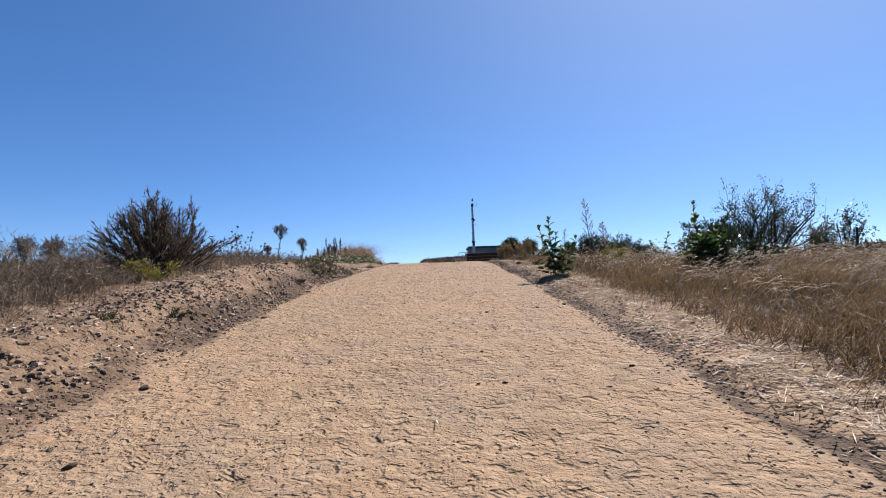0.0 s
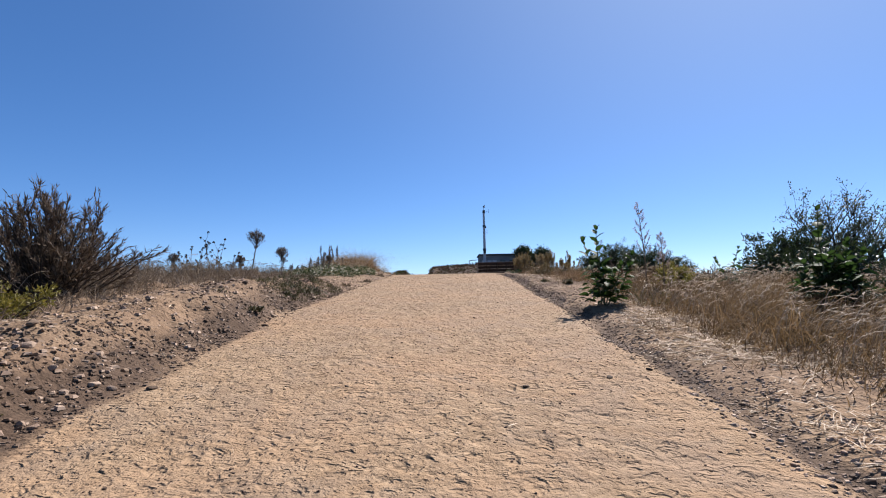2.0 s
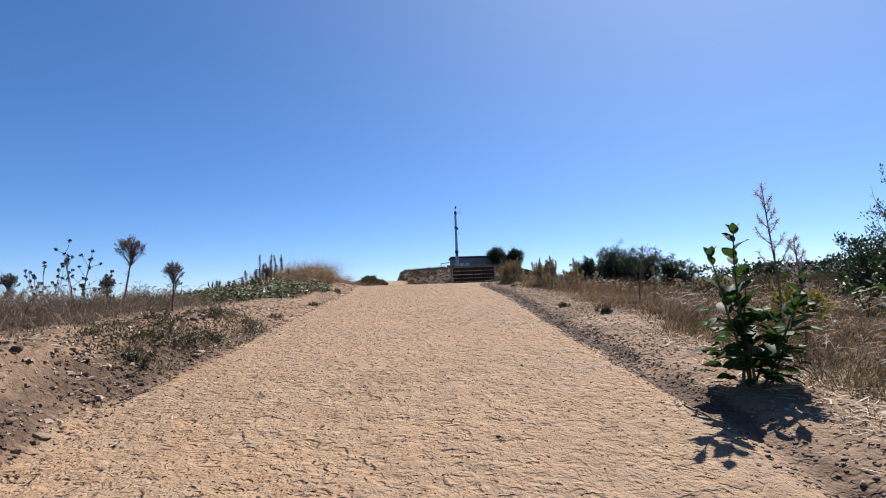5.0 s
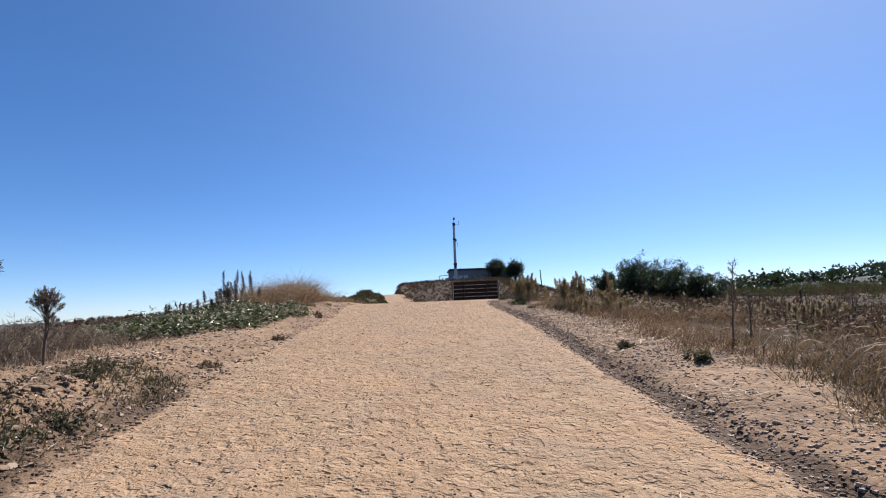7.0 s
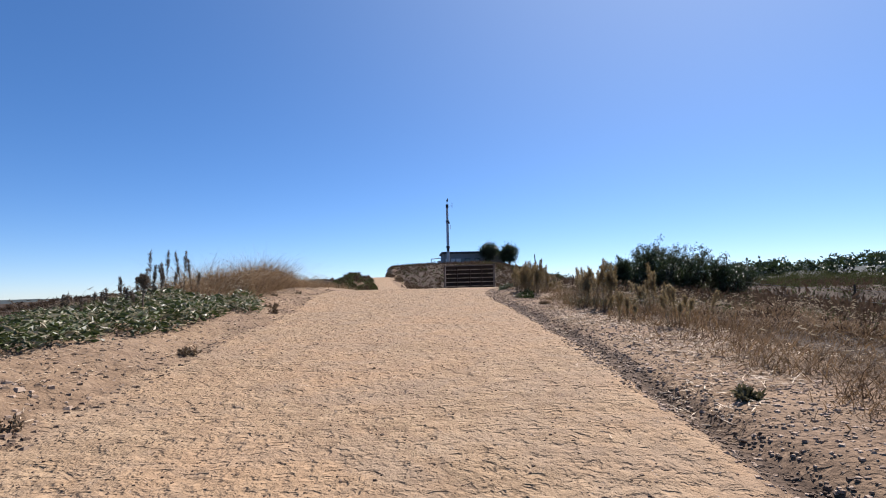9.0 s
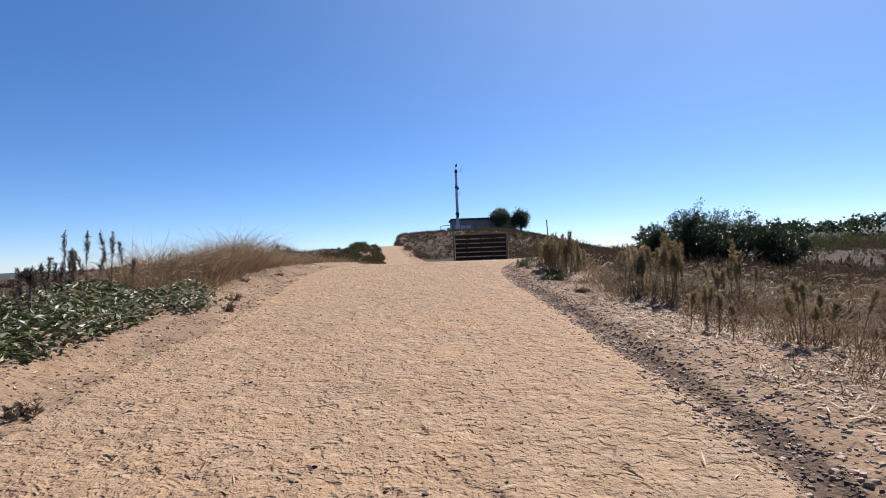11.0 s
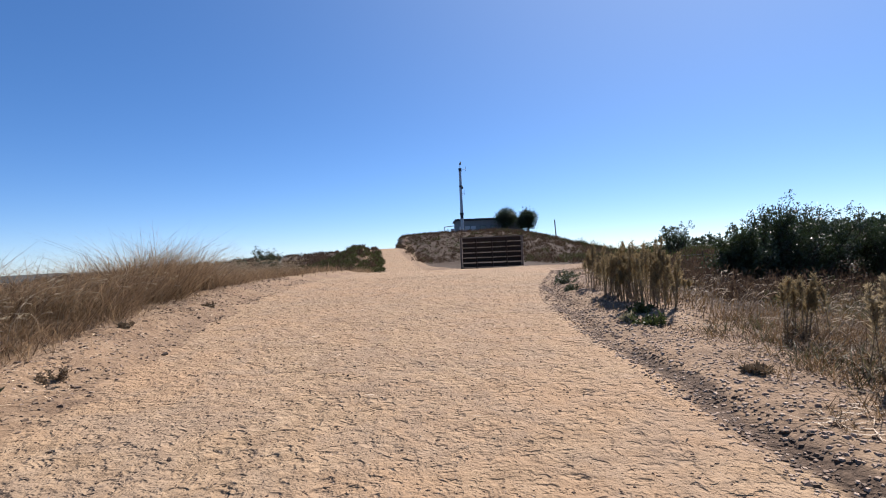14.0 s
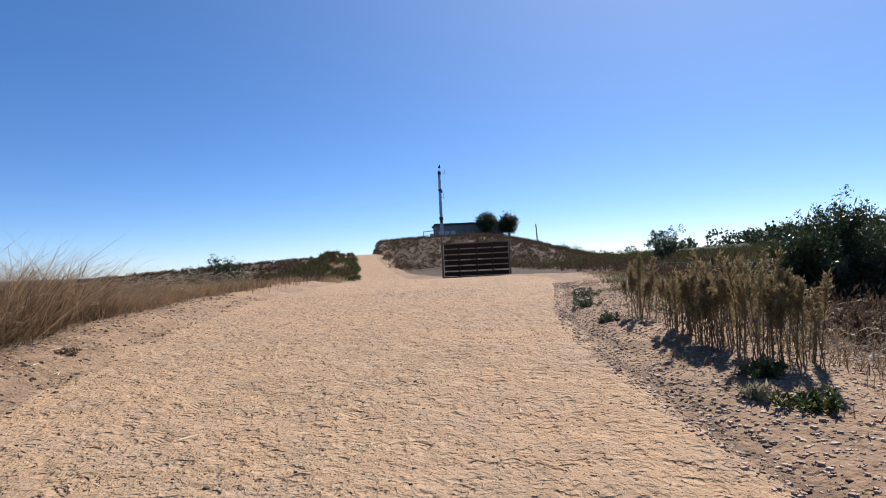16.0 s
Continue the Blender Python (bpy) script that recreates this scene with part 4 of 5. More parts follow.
for k, (x, y, w, h) in enumerate(((-2.95, 14.2, 0.6, 0.16), (-3.2, 14.9, 0.8, 0.22), (-2.95, 15.4, 0.7, 0.22), (-2.9, 16.3, 0.8, 0.26), (-3.4, 15.9, 0.9, 0.24), (-2.85, 11.9, 0.3, 0.1),
                                  (-3.3, 17.4, 0.7, 0.25), (-3.2, 7.1, 0.6, 0.12), (-3.5, 6.2, 0.6, 0.12))):
    sage_tuft("sage_weed", ground_at(x, y), w, h, 90 + k, "low grey-green weed on the crumbling bank", BANK_LEAF, 380, 0.045)
for k, (x, y, w, h) in enumerate(((-2.55, 22.0, 0.42, 0.14), (-2.6, 26.9, 0.3, 0.16), (-3.0, 28.2, 0.4, 0.15), (-2.75, 19.0, 0.35, 0.1), (-3.4, 30.4, 0.4, 0.12), (-3.3, 33.0, 0.4, 0.12))):
    sage_tuft("dead_sprig", ground_at(x, y), w, h, 110 + k, "small dried weed tuft on bare earth", DRY_STALK, 260, 0.05, True)
leafy_bush("far_round_bush", ground_at(-9.2, 57.6), 2.3, 4.85 - float(land(-9.2, 57.6)), 130, "dark green rounded bush on the grassy slope", BUSH_LEAF, 0.13, 14, 3800)
leafy_bush("far_low_bush", ground_at(-11.4, 58.5), 1.6, 0.7, 131, "low dark green bush on the grassy slope", BUSH_LEAF, 0.12, 10, 1500)

# ---------------------------------------------------------------- plants: right of the track
broad_leaf_plant("broad_leaf_plant", ground_at(2.72, 12.7), 1.2, 140,
                 [(-0.4, -0.1, 0.97), (0.06, -0.05, 1.08), (0.16, 0.12, 0.8), (0.42, 0.05, 0.78), (0.5, -0.2, 0.62), (-0.1, 0.15, 0.55), (0.3, -0.3, 0.5)],
                 "dark green broad-leaved young shrub at the edge of the track", 0.21, 14, 0.38, 95)
broad_leaf_plant("broad_leaf_plant", ground_at(5.1, 10.8), 1.4, 141, [(-0.14, -0.1, 1.05), (0.3, 0.1, 0.78), (0.15, 0.25, 0.72), (0.45, -0.1, 0.7), (0.6, 0.1, 0.6), (-0.2, 0.2, 0.55), (0.1, -0.3, 0.55)],
                 "dark green broad-leaved shrub with one tall shoot in dry grass", 0.19, 17, 0.5, 120)
broad_leaf_plant("low_leaf_shoot", ground_at(6.4, 15.9), 0.95, 142, [(0.1, 0.0, 1.0), (-0.35, 0.1, 0.8)], "small green leafy shoot in the dry grass", 0.17, 12, 0.25, 10)
feather_spire(ground_at(3.86, 14.0), 1.78, 143)
feather_spire(ground_at(4.3, 14.3), 1.2, 144)
leafy_bush("green_bush", ground_at(5.75, 11.2), 1.3, 1.05, 145, "dense green bush behind the broad-leaved shrub", BUSH_LEAF, 0.1, 16, 4200)
leafy_bush("green_bush", ground_at(8.9, 18.1), 2.0, 1.55, 150, "rounded green bush beside the bare-branched tree", BUSH_LEAF, 0.1, 16, 5200)
leafy_bush("sparse_tree", ground_at(11.6, 19.7), 3.8, 2.75, 151, "sparse many-stemmed shrubby tree with thin grey-green leaves", OLIVE_LEAF, 0.085, 30, 6500, 0.25, "tree")
leafy_bush("green_bush", ground_at(10.4, 20.0), 1.9, 1.75, 152, "green bush among dry scrub", BUSH_LEAF, 0.09, 14, 4200)
leafy_bush("green_bush", ground_at(14.2, 20.4), 2.4, 1.6, 153, "grey-green bush among dry scrub", OLIVE_LEAF, 0.09, 16, 4200, 0.1)
leafy_bush("leafy_sapling", ground_at(13.6, 18.3), 0.7, 1.75, 154, "slim leafy sapling by the fence", BUSH_LEAF, 0.1, 5, 900)
leafy_bush("green_bush", ground_at(5.0, 15.2), 1.0, 0.75, 155, "yellow-green bush behind the broad-leaved shrub", YELLOW_LEAF, 0.07, 12, 1800)
for k, (x, y, w, top) in enumerate(((9.0, 37.0, 1.2, 4.15), (10.3, 37.6, 1.3, 4.6), (11.6, 38.6, 1.5, 4.85), (12.9, 39.2, 1.3, 4.7), (14.3, 38.6, 1.1, 4.3))):
    leafy_bush("laurel_bush", ground_at(x, y, 0.1), w, top - float(land(x, y)), 160 + k, "dense dark green glossy-leaved bush", BUSH_LEAF, 0.095, 22, 9000)
leafy_bush("lone_small_tree", ground_at(27.2, 80.0), 4.0, 3.6, 170, "small green tree standing above far scrub", BUSH_LEAF, 0.22, 14, 3200, 0.1, "tree")
round_tree("round_tree", (19.9, 144.5, float(land(19.9, 144.5))), 3.7, 5.3, 171, "dense dark round-crowned tree beside the hut")
round_tree("round_tree", (24.4, 144.0, float(land(24.4, 144.0))), 3.5, 5.2, 172, "dense dark round-crowned tree beside the hut")
clumps = [(4.32, 26.0, 0.34, 0.36, 1.02, 20, PLUME), (4.12, 26.7, 0.3, 0.36, 0.86, 18, FLUFF), (4.62, 28.6, 0.34, 0.4, 0.66, 14, PLUME), (5.0, 25.4, 0.22, 0.3, 0.95, 9, PLUME),
          (3.9, 33.5, 0.18, 0.3, 0.86, 14, PLUME), (4.9, 25.7, 0.2, 0.2, 0.7, 6, FLUFF), (4.15, 22.9, 0.3, 0.3, 0.62, 8, PLUME), (3.75, 23.9, 0.2, 0.3, 0.55, 7, PLUME)]
for k in range(7):
    clumps.append((3.98 - 0.02 * k + 0.05 * (-1) ** k, 30.6 + 0.3 * k, 0.26, 0.3, 0.88 - 0.01 * k + 0.1 * ((k * 7) % 3 - 1), 14, PLUME))
clumps += [(4.75, 31.9, 0.3, 0.4, 0.4, 7, PLUME), (5.0, 33.0, 0.4, 0.5, 0.5, 8, FLUFF)]
for k, (x, y, w, d, h, n, kind_of) in enumerate(clumps):
    plume_stalk_clump(ground_at(x, y), w, d, h, 180 + k, n, plume=kind_of)
plume_stalk_clump(ground_at(6.5, 20.8), 0.75, 0.6, 0.6, 260, 16, "dry weed with thick pale fluffy seed heads in the grass", FLUFF, "fluffy seeded weeds")
feather_spire(ground_at(4.33, 19.0), 1.2, 261, 14, DULL_UMBEL)
feather_spire(ground_at(4.75, 19.3), 0.8, 262, 14, DULL_UMBEL)
feather_spire(ground_at(9.6, 23.4), 1.1, 263, 14, DULL_UMBEL)
for k, (x, y, w, h, leaf) in enumerate(((2.83, 19.08, 0.24, 0.1, BANK_LEAF), (3.2, 17.8, 0.3, 0.16, BANK_LEAF), (3.47, 29.72, 0.5, 0.16, WEED), (3.6, 30.4, 0.5, 0.16, WEED), (3.45, 33.4, 0.45, 0.14, OLIVE_LEAF), (3.9, 35.6, 0.6, 0.2, OLIVE_LEAF),
                                        (4.4, 36.9, 0.7, 0.24, OLIVE_LEAF), (3.25, 30.0, 0.3, 0.1, PALE_WEED), (3.3, 27.3, 0.22, 0.08, DRY_STALK))):
    sage_tuft("verge_weed", ground_at(x, y), w, h, 230 + k, "low leafy green weed on the gravel verge", leaf, 380, 0.065)

# ---------------------------------------------------------------- uncountable growth


def scatter(rng, n, x0, x1, y0, y1, keep=None):
    x, y = rng.uniform(x0, x1, n), rng.uniform(y0, y1, n)
    if keep is not None:
        k = keep(x, y)
        x, y = x[k], y[k]
    return x, y


def tufted(rng, x, y, each, radius):
    """Several blades round every tuft."""
    n = len(x)
    x = np.repeat(x, each) + rng.normal(size=n * each) * radius
    y = np.repeat(y, each) + rng.normal(size=n * each) * radius
    return x, y


def grass(name, mat, label, seed, n, area, high, keep=None, each=7, radius=0.06, lean=(0.25, 0.0), scatter_lean=0.5, width=0.008):
    rng = seeded(seed)
    x, y = scatter(rng, n, *area, keep)
    tall = np.repeat(high(x, y), each)
    x, y = tufted(rng, x, y, each, radius)
    m = len(x)
    s = Shape()
    s.blades(on_land(x, y, -0.02), tall * rng.uniform(0.45, 1.1, m), width * rng.uniform(0.6, 1.4, m), rng.normal(size=(m, 2)) * scatter_lean + lean, 0.6, rng)
    return stuff(name, s, mat, label, "grass")


def off_right(x, y):
    return x - right_edge(y)


def off_left(x, y):
    return left_edge(y) - x


def right_high(x, y):
    d = off_right(x, y)
    return (0.12 + (0.36 + 0.14 * (1 - step(11, 15, y))) * step(0.8, 2.1, d + 0.4 * (1 - step(9, 12, y)))) * (0.75 + 0.45 * vnoise(x, y, 1.3, 21)) * (1 - 0.2 * step(14, 19, y))


def right_keep(x, y):
    d = off_right(x, y)
    return (d > 0.8) & (vnoise(x, y, 0.8, 22) + 1.0 * step(0.7, 2.1, d + 0.5 * (1 - step(9, 12, y))) - 0.25 * step(25, 28, y) > 0.15)


grass("dry_grass_field", DRY_GRASS, "knee-high orange-brown dry grass beside the track", 301, 15500, (3.0, 13, 1.0, 17), right_high, right_keep, 6, 0.11, (0.45, -0.1), 0.9, 0.008)
grass("reddish_field_grass", RUST_GRASS, "low reddish-brown dry grass spread over the field", 305, 13000, (3.0, 16, 14, 30), right_high, right_keep, 6, 0.12, (0.3, -0.08), 1.0, 0.009)
grass("dry_grass_fringe", DRY_GRASS, "dry grass behind the stalks on the right verge", 302, 6500, (3.6, 16, 28, 48), lambda x, y: 0.2 + 0.08 * vnoise(x, y, 1.5, 23),
      lambda x, y: off_right(x, y) > 1.5 + 0.4 * vnoise(x, y, 1.0, 24), 6, 0.09, (0.2, 0.0))
grass("green_undergrass", GREEN_GRASS, "dull green weeds among the dry grass", 303, 11000, (3.2, 15, 2, 44), lambda x, y: 0.26 + 0.12 * vnoise(x, y, 1.2, 25),
      lambda x, y: (off_right(x, y) > 1.2) & (vnoise(x, y, 2.4, 26) > -0.05), 8, 0.08, (0.1, 0.0), 0.8, 0.009)


grass("verge_tufts", DRY_GRASS, "thin dry tufts scattered over the gravel verge", 316, 1500, (2.6, 6.2, 2, 42), lambda x, y: 0.16 + 0.08 * vnoise(x, y, 0.6, 38),
      lambda x, y: (off_right(x, y) > 0.55) & (off_right(x, y) < 2.2) & (vnoise(x, y, 0.7, 39) > 0.0), 14, 0.05, (0.1, 0.0), 1.1, 0.005)


def seed_heads():
    """Pale nodding heads on thin stems above the grass."""
    rng = seeded(304)
    x, y = scatter(rng, 1500, 3.3, 12, 2, 29, lambda x, y: off_right(x, y) > 1.4 + 1.2 * step(13, 17, y) * (vnoise(x, y, 1.0, 27) > -0.2))
    s = Shape()
    for px, py in zip(x, y):
        h = float(right_high(np.array(px), np.array(py))) * rng.uniform(0.95, 1.3)
        a = rng.normal() * 0.5
        foot = on_land(px, py)
        tip = foot + np.array([0.3 * h * np.cos(a), 0.3 * h * np.sin(a), h])
        s.leaves(np.array([tip, tip + [0.02 * np.cos(a), 0.02 * np.sin(a), 0.012]]), np.array([[np.cos(a), np.sin(a), 0.6], [np.cos(a), np.sin(a), -0.25]]), rng.uniform(0.04, 0.1), 0.014, rng)
    stuff("grass_seed_heads", s, SEED, "pale seed heads over the dry grass", "grass")


seed_heads()


def arching_stems(name, seed, n, area, keep, reach, mat, label):
    """Long pale grass stems that bow over, each with a drooping head."""
    rng = seeded(seed)
    x, y = scatter(rng, n, *area, keep)
    s = Shape()
    for foot in on_land(x, y, -0.02):
        h = rng.uniform(*reach)
        a = rng.normal() * 0.9 - 0.2
        out = np.array([np.cos(a), np.sin(a), 0.0]) * rng.uniform(0.35, 1.0)
        u = np.linspace(0, 1, 6)[:, None]
        line = foot + h * (u ** 1.7 * out + np.array([[0, 0, 1.0]]) * (u * 1.5 - u ** 2.4 * rng.uniform(0.55, 0.9)))
        s.tube(line, 0.0042, 0.0024, 3)
        d = line[-1] - line[-2]
        p = line[-1] - d * rng.uniform(0, 0.7, 7)[:, None]
        s.leaves(p, d / np.linalg.norm(d) + rng.normal(size=(7, 3)) * 0.25, rng.uniform(0.035, 0.07, 7), 0.013, rng)
    stuff(name, s, mat, label, "grass")


arching_stems("arching_grass", 306, 2600, (3.2, 11, 1.5, 16), lambda x, y: (off_right(x, y) > 1.1) & (vnoise(x, y, 1.1, 28) > -0.3), (0.3, 0.62), STRAW, "long pale bowed grass stems over the dry grass")
arching_stems("arching_mound_grass", 309, 1500, (-8, -3.6, 27.8, 46), lambda x, y: off_left(x, y) > 1.3, (0.4, 0.85), SEED, "pale bowed stems over the heaped russet grass")
arching_stems("arching_field_grass", 307, 1500, (3.4, 12, 16, 36), lambda x, y: (off_right(x, y) > 1.4) & (vnoise(x, y, 1.3, 29) > -0.1), (0.2, 0.42), STRAW, "pale bowed stems over the reddish field grass")
arching_stems("arching_bank_grass", 308, 1100, (-11, -4.6, 4, 40), lambda x, y: off_left(x, y) > 1.9, (0.35, 0.7), BRUSH, "thin bowed stems over the grass on the bank")


def lying_straw(name, seed, n, area, keep, mat, label, size=(0.06, 0.22)):
    rng = seeded(seed)
    x, y = scatter(rng, n, *area, keep)
    m = len(x)
    a = rng.uniform(0, 2 * np.pi, m)
    s = Shape()
    s.leaves(on_land(x, y, 0.012), np.stack([np.cos(a), np.sin(a), rng.uniform(-0.08, 0.28, m)], 1), rng.uniform(*size, m), rng.uniform(0.006, 0.014, m), rng, 0.1, True)
    stuff(name, s, mat, label, "straw")


lying_straw("straw_litter", 310, 26000, (1.9, 6.5, 1, 27), lambda x, y: (off_right(x, y) > 0.1) & (vnoise(x, y, 0.9, 31) + 0.45 * step(0.1, 1.0, off_right(x, y)) - 0.45 * step(11, 16, y) > 0.05), STRAW, "pale straw and dead stems lying on the verge")
lying_straw("straw_litter_left", 311, 13000, (-6, -2.2, 1, 36), lambda x, y: (off_left(x, y) > 0.15) & (vnoise(x, y, 0.9, 32) > -0.15), STRAW, "scattered straw on the left verge", (0.04, 0.16))
lying_straw("straw_apron", 314, 15000, (2.2, 4.6, 1.5, 13), lambda x, y: (off_right(x, y) > 0.3) & (off_right(x, y) < 1.9) & (vnoise(x, y, 0.7, 35) + 0.2 > 0), STRAW, "matted pale straw along the right verge", (0.08, 0.26))
lying_straw("track_straw", 312, 260, (-2.4, 2.3, 1.5, 40), None, STRAW, "loose straws dropped on the track", (0.05, 0.22))


grass("bank_sprouts", GREEN_GRASS, "small green sprouts on the foot of the bank", 313, 420, (-3.5, -2.5, 3.5, 17.5), lambda x, y: 0.05 + 0.03 * vnoise(x, y, 0.5, 33),
      lambda x, y: (off_left(x, y) > 0.15) & (vnoise(x, y, 1.3, 34) > 0.25), 9, 0.05, (0.0, 0.0), 0.6, 0.012)
grass("bank_weeds", GREEN_GRASS, "low brownish-green weeds spread over the bank", 315, 520, (-3.7, -2.6, 14.0, 18.2), lambda x, y: 0.1 + 0.05 * vnoise(x, y, 0.5, 36),
      lambda x, y: (off_left(x, y) > 0.2) & (vnoise(x, y, 0.9, 37) > -0.35), 9, 0.09, (0.0, 0.0), 0.7, 0.012)


def left_strip_high(x, y):
    d = off_left(x, y)
    return (0.2 + 0.5 * step(1.4, 3.0, d)) * (0.8 + 0.35 * vnoise(x, y, 1.6, 41))


grass("left_dry_grass", BRUSH, "dry brown grass along the top of the bank", 320, 8500, (-12, -4.0, 3, 29), left_strip_high,
      lambda x, y: (off_left(x, y) > 1.7 + 0.3 * vnoise(x, y, 1.0, 42)) & ~((y > 21.3) & (y < 27.6) & (x > -6.3)), 7, 0.11, (0.2, 0.0), 0.95, 0.0085)


def mound_high(x, y):
    return (0.42 + 1.15 * np.exp(-(((x + 5.0) / 1.4) ** 2 + ((y - 33.2) / 5.2) ** 2))) * (0.85 + 0.38 * vnoise(x, y, 1.1, 43) + 0.25 * vnoise(x, y, 0.4, 46))


grass("russet_grass", RED_GRASS, "thick russet dry grass heaped along the left verge", 321, 10500, (-10, -3.3, 27.8, 46), mound_high,
      lambda x, y: off_left(x, y) > 1.3 + 0.3 * vnoise(x, y, 0.9, 44), 7, 0.13, (0.3, -0.05), 0.95, 0.0085)
grass("left_slope_grass", RED_GRASS, "dry grass on the slope beyond the verge", 322, 4200, (-26, -3.4, 42, 80), lambda x, y: 0.42 + 0.14 * vnoise(x, y, 3, 45),
      lambda x, y: off_left(x, y) > 0.7, 7, 0.16, (0.2, 0.0), 0.35, 0.016)


def leafy_patch():
    """Low broad weeds, green with pale dried leaves."""
    rng = seeded(330)
    def keep(x, y):
        inner = np.interp(y, (21, 22, 24, 27.8), (-4.2, -3.45, -3.1, -2.95))
        return (x < inner + 0.25 * vnoise(x, y, 0.8, 51)) & (vnoise(x, y, 0.55, 52) > -0.55)
    for name, mat, n, label in (("weed_patch", WEED, 10500, "spreading patch of dark green broad weeds"), ("weed_patch_pale", PALE_WEED, 5200, "pale dried leaves among the green weeds")):
        x, y = scatter(rng, n, -7.2, -2.7, 21.0, 27.8, keep)
        m = len(x)
        s = Shape()
        z = rng.uniform(0.02, 0.33, m) ** 0.9 * np.clip(0.75 + 0.5 * vnoise(x, y, 0.7, 53), 0.3, 1.3)
        a = rng.uniform(0, 2 * np.pi, m)
        s.leaves(on_land(x, y) + np.stack([0 * z, 0 * z, z], 1), np.stack([np.cos(a), np.sin(a), rng.uniform(-0.5, 0.7, m)], 1), rng.uniform(0.07, 0.17, m), rng.uniform(0.028, 0.06, m), rng)
        stuff(name, s, mat, label, "weeds")


leafy_patch()


def scrub(name, mat, label, seed, n, area, keep, size, high, each=20):
    """Rounded knots of small twigs and leaves, too many to count."""
    rng = seeded(seed)
    x, y = scatter(rng, n, *area, keep)
    s = Shape()
    h = high * rng.uniform(0.55, 1.25, len(x))
    c = on_land(x, y)
    d = rng.normal(size=(len(x), each, 3))
    d /= np.linalg.norm(d, axis=2, keepdims=True)
    d[:, :, 2] = np.abs(d[:, :, 2])
    p = c[:, None] + d * (h[:, None, None] * np.array([0.75, 0.75, 1.0])) * rng.uniform(0.35, 1.0, (len(x), each, 1))
    m = p.size // 3
    s.leaves(p.reshape(-1, 3), (d + rng.normal(size=d.shape) * 0.5 + [0, 0, 0.35]).reshape(-1, 3), size * rng.uniform(0.6, 1.5, m), size * rng.uniform(0.2, 0.4, m), rng)
    stuff(name, s, mat, label, "scrub")


def on_hill(x, y):
    return (off_right(x, y) > 0.6) & (land(x, y) > 2.9)


scrub("hill_scrub", SCRUB, "brown dry scrub covering the hill below the hut", 340, 4200, (-4, 42, 66, 165), on_hill, 0.24, 0.5, 24)
scrub("hill_scrub_green", SCRUB_GREEN, "patches of green scrub on the hill below the hut", 341, 900, (-4, 36, 66, 150), lambda x, y: on_hill(x, y) & (vnoise(x, y, 7, 61) > 0.05), 0.2, 0.6, 36)
scrub("mound_scrub", SCRUB_GREEN, "green weeds over the mound beside the track", 342, 1500, (-13, -2, 72, 102), lambda x, y: (off_left(x, y) > 0.2) & (x > -10 + 1.5 * vnoise(x, y, 3, 62)), 0.24, 0.3)
scrub("far_left_scrub", SCRUB, "brown scrub on the far left slope", 343, 1700, (-60, -4, 66, 150), lambda x, y: off_left(x, y) > 0.5, 0.4, 0.3)
scrub("valley_scrub", SCRUB, "dusky brown scrub filling the low ground", 344, 4300, (13, 75, 16, 135), lambda x, y: (off_right(x, y) > 5) & (vnoise(x, y, 6, 63) > -0.5), 0.28, 0.6)
scrub("valley_scrub_green", SCRUB_GREEN, "dark green scrub in the low ground", 345, 3200, (14, 75, 26, 130), lambda x, y: (vnoise(x, y, 8, 64) > 0.0) & ((x < 70) | (y > 60)), 0.28, 0.75)
scrub("verge_scrub", SCRUB, "tangled dry brown scrub beyond the right verge", 348, 2300, (5.0, 20, 15, 50), lambda x, y: (off_right(x, y) > 2.6) & (vnoise(x, y, 2.2, 65) + 0.16 * (x - 8) > -0.1), 0.095, 0.46, 36)
scrub("verge_scrub_green", SCRUB_GREEN, "olive scrub beyond the right verge", 349, 700, (5.0, 20, 14, 46), lambda x, y: (off_right(x, y) > 2.4) & (vnoise(x, y, 2.0, 66) > 0.1), 0.065, 0.34, 50)
scrub("far_right_scrub", SCRUB_GREEN, "dark scrub along the foot of the far ridge", 347, 700, (30, 95, 88, 140), None, 0.32, 1.3, 36)
scrub("near_left_slope_scrub", SCRUB, "grey-brown scrub falling away on the left", 346, 1800, (-45, -9, 2, 60), None, 0.28, 0.5)


def far_woods():
    """Dark trees along the far ridge and on the skyline."""
    rng = seeded(350)
    s = Shape()
    x, y = scatter(rng, 700, 80, 330, 60, 330, lambda x, y: (land(x, y) > -9) & (vnoise(x, y, 40, 71) > -0.45))
    for px, py in zip(x, y):
        h = rng.uniform(2.2, 5.2)
        c = on_land(px, py) + [0, 0, h * 0.38]
        n = 130
        d = rng.normal(size=(n, 3))
        d /= np.linalg.norm(d, axis=1, keepdims=True)
        k = 1 + 0.3 * np.sin(d[:, :1] * 5 + px) * np.cos(d[:, 1:2] * 4 + py)
        s.leaves(c + d * [0.62 * h, 0.62 * h, 0.5 * h] * k * rng.uniform(0.45, 1.0, (n, 1)), d + rng.normal(size=(n, 3)) * 0.5, rng.uniform(0.65, 1.15, n), rng.uniform(0.5, 0.8, n), rng)
    stuff("far_woods", s, BUSH_LEAF, "dark scrubby trees along the far ridge", "woods")


far_woods()

# ---------------------------------------------------------------- stones, clods and gravel


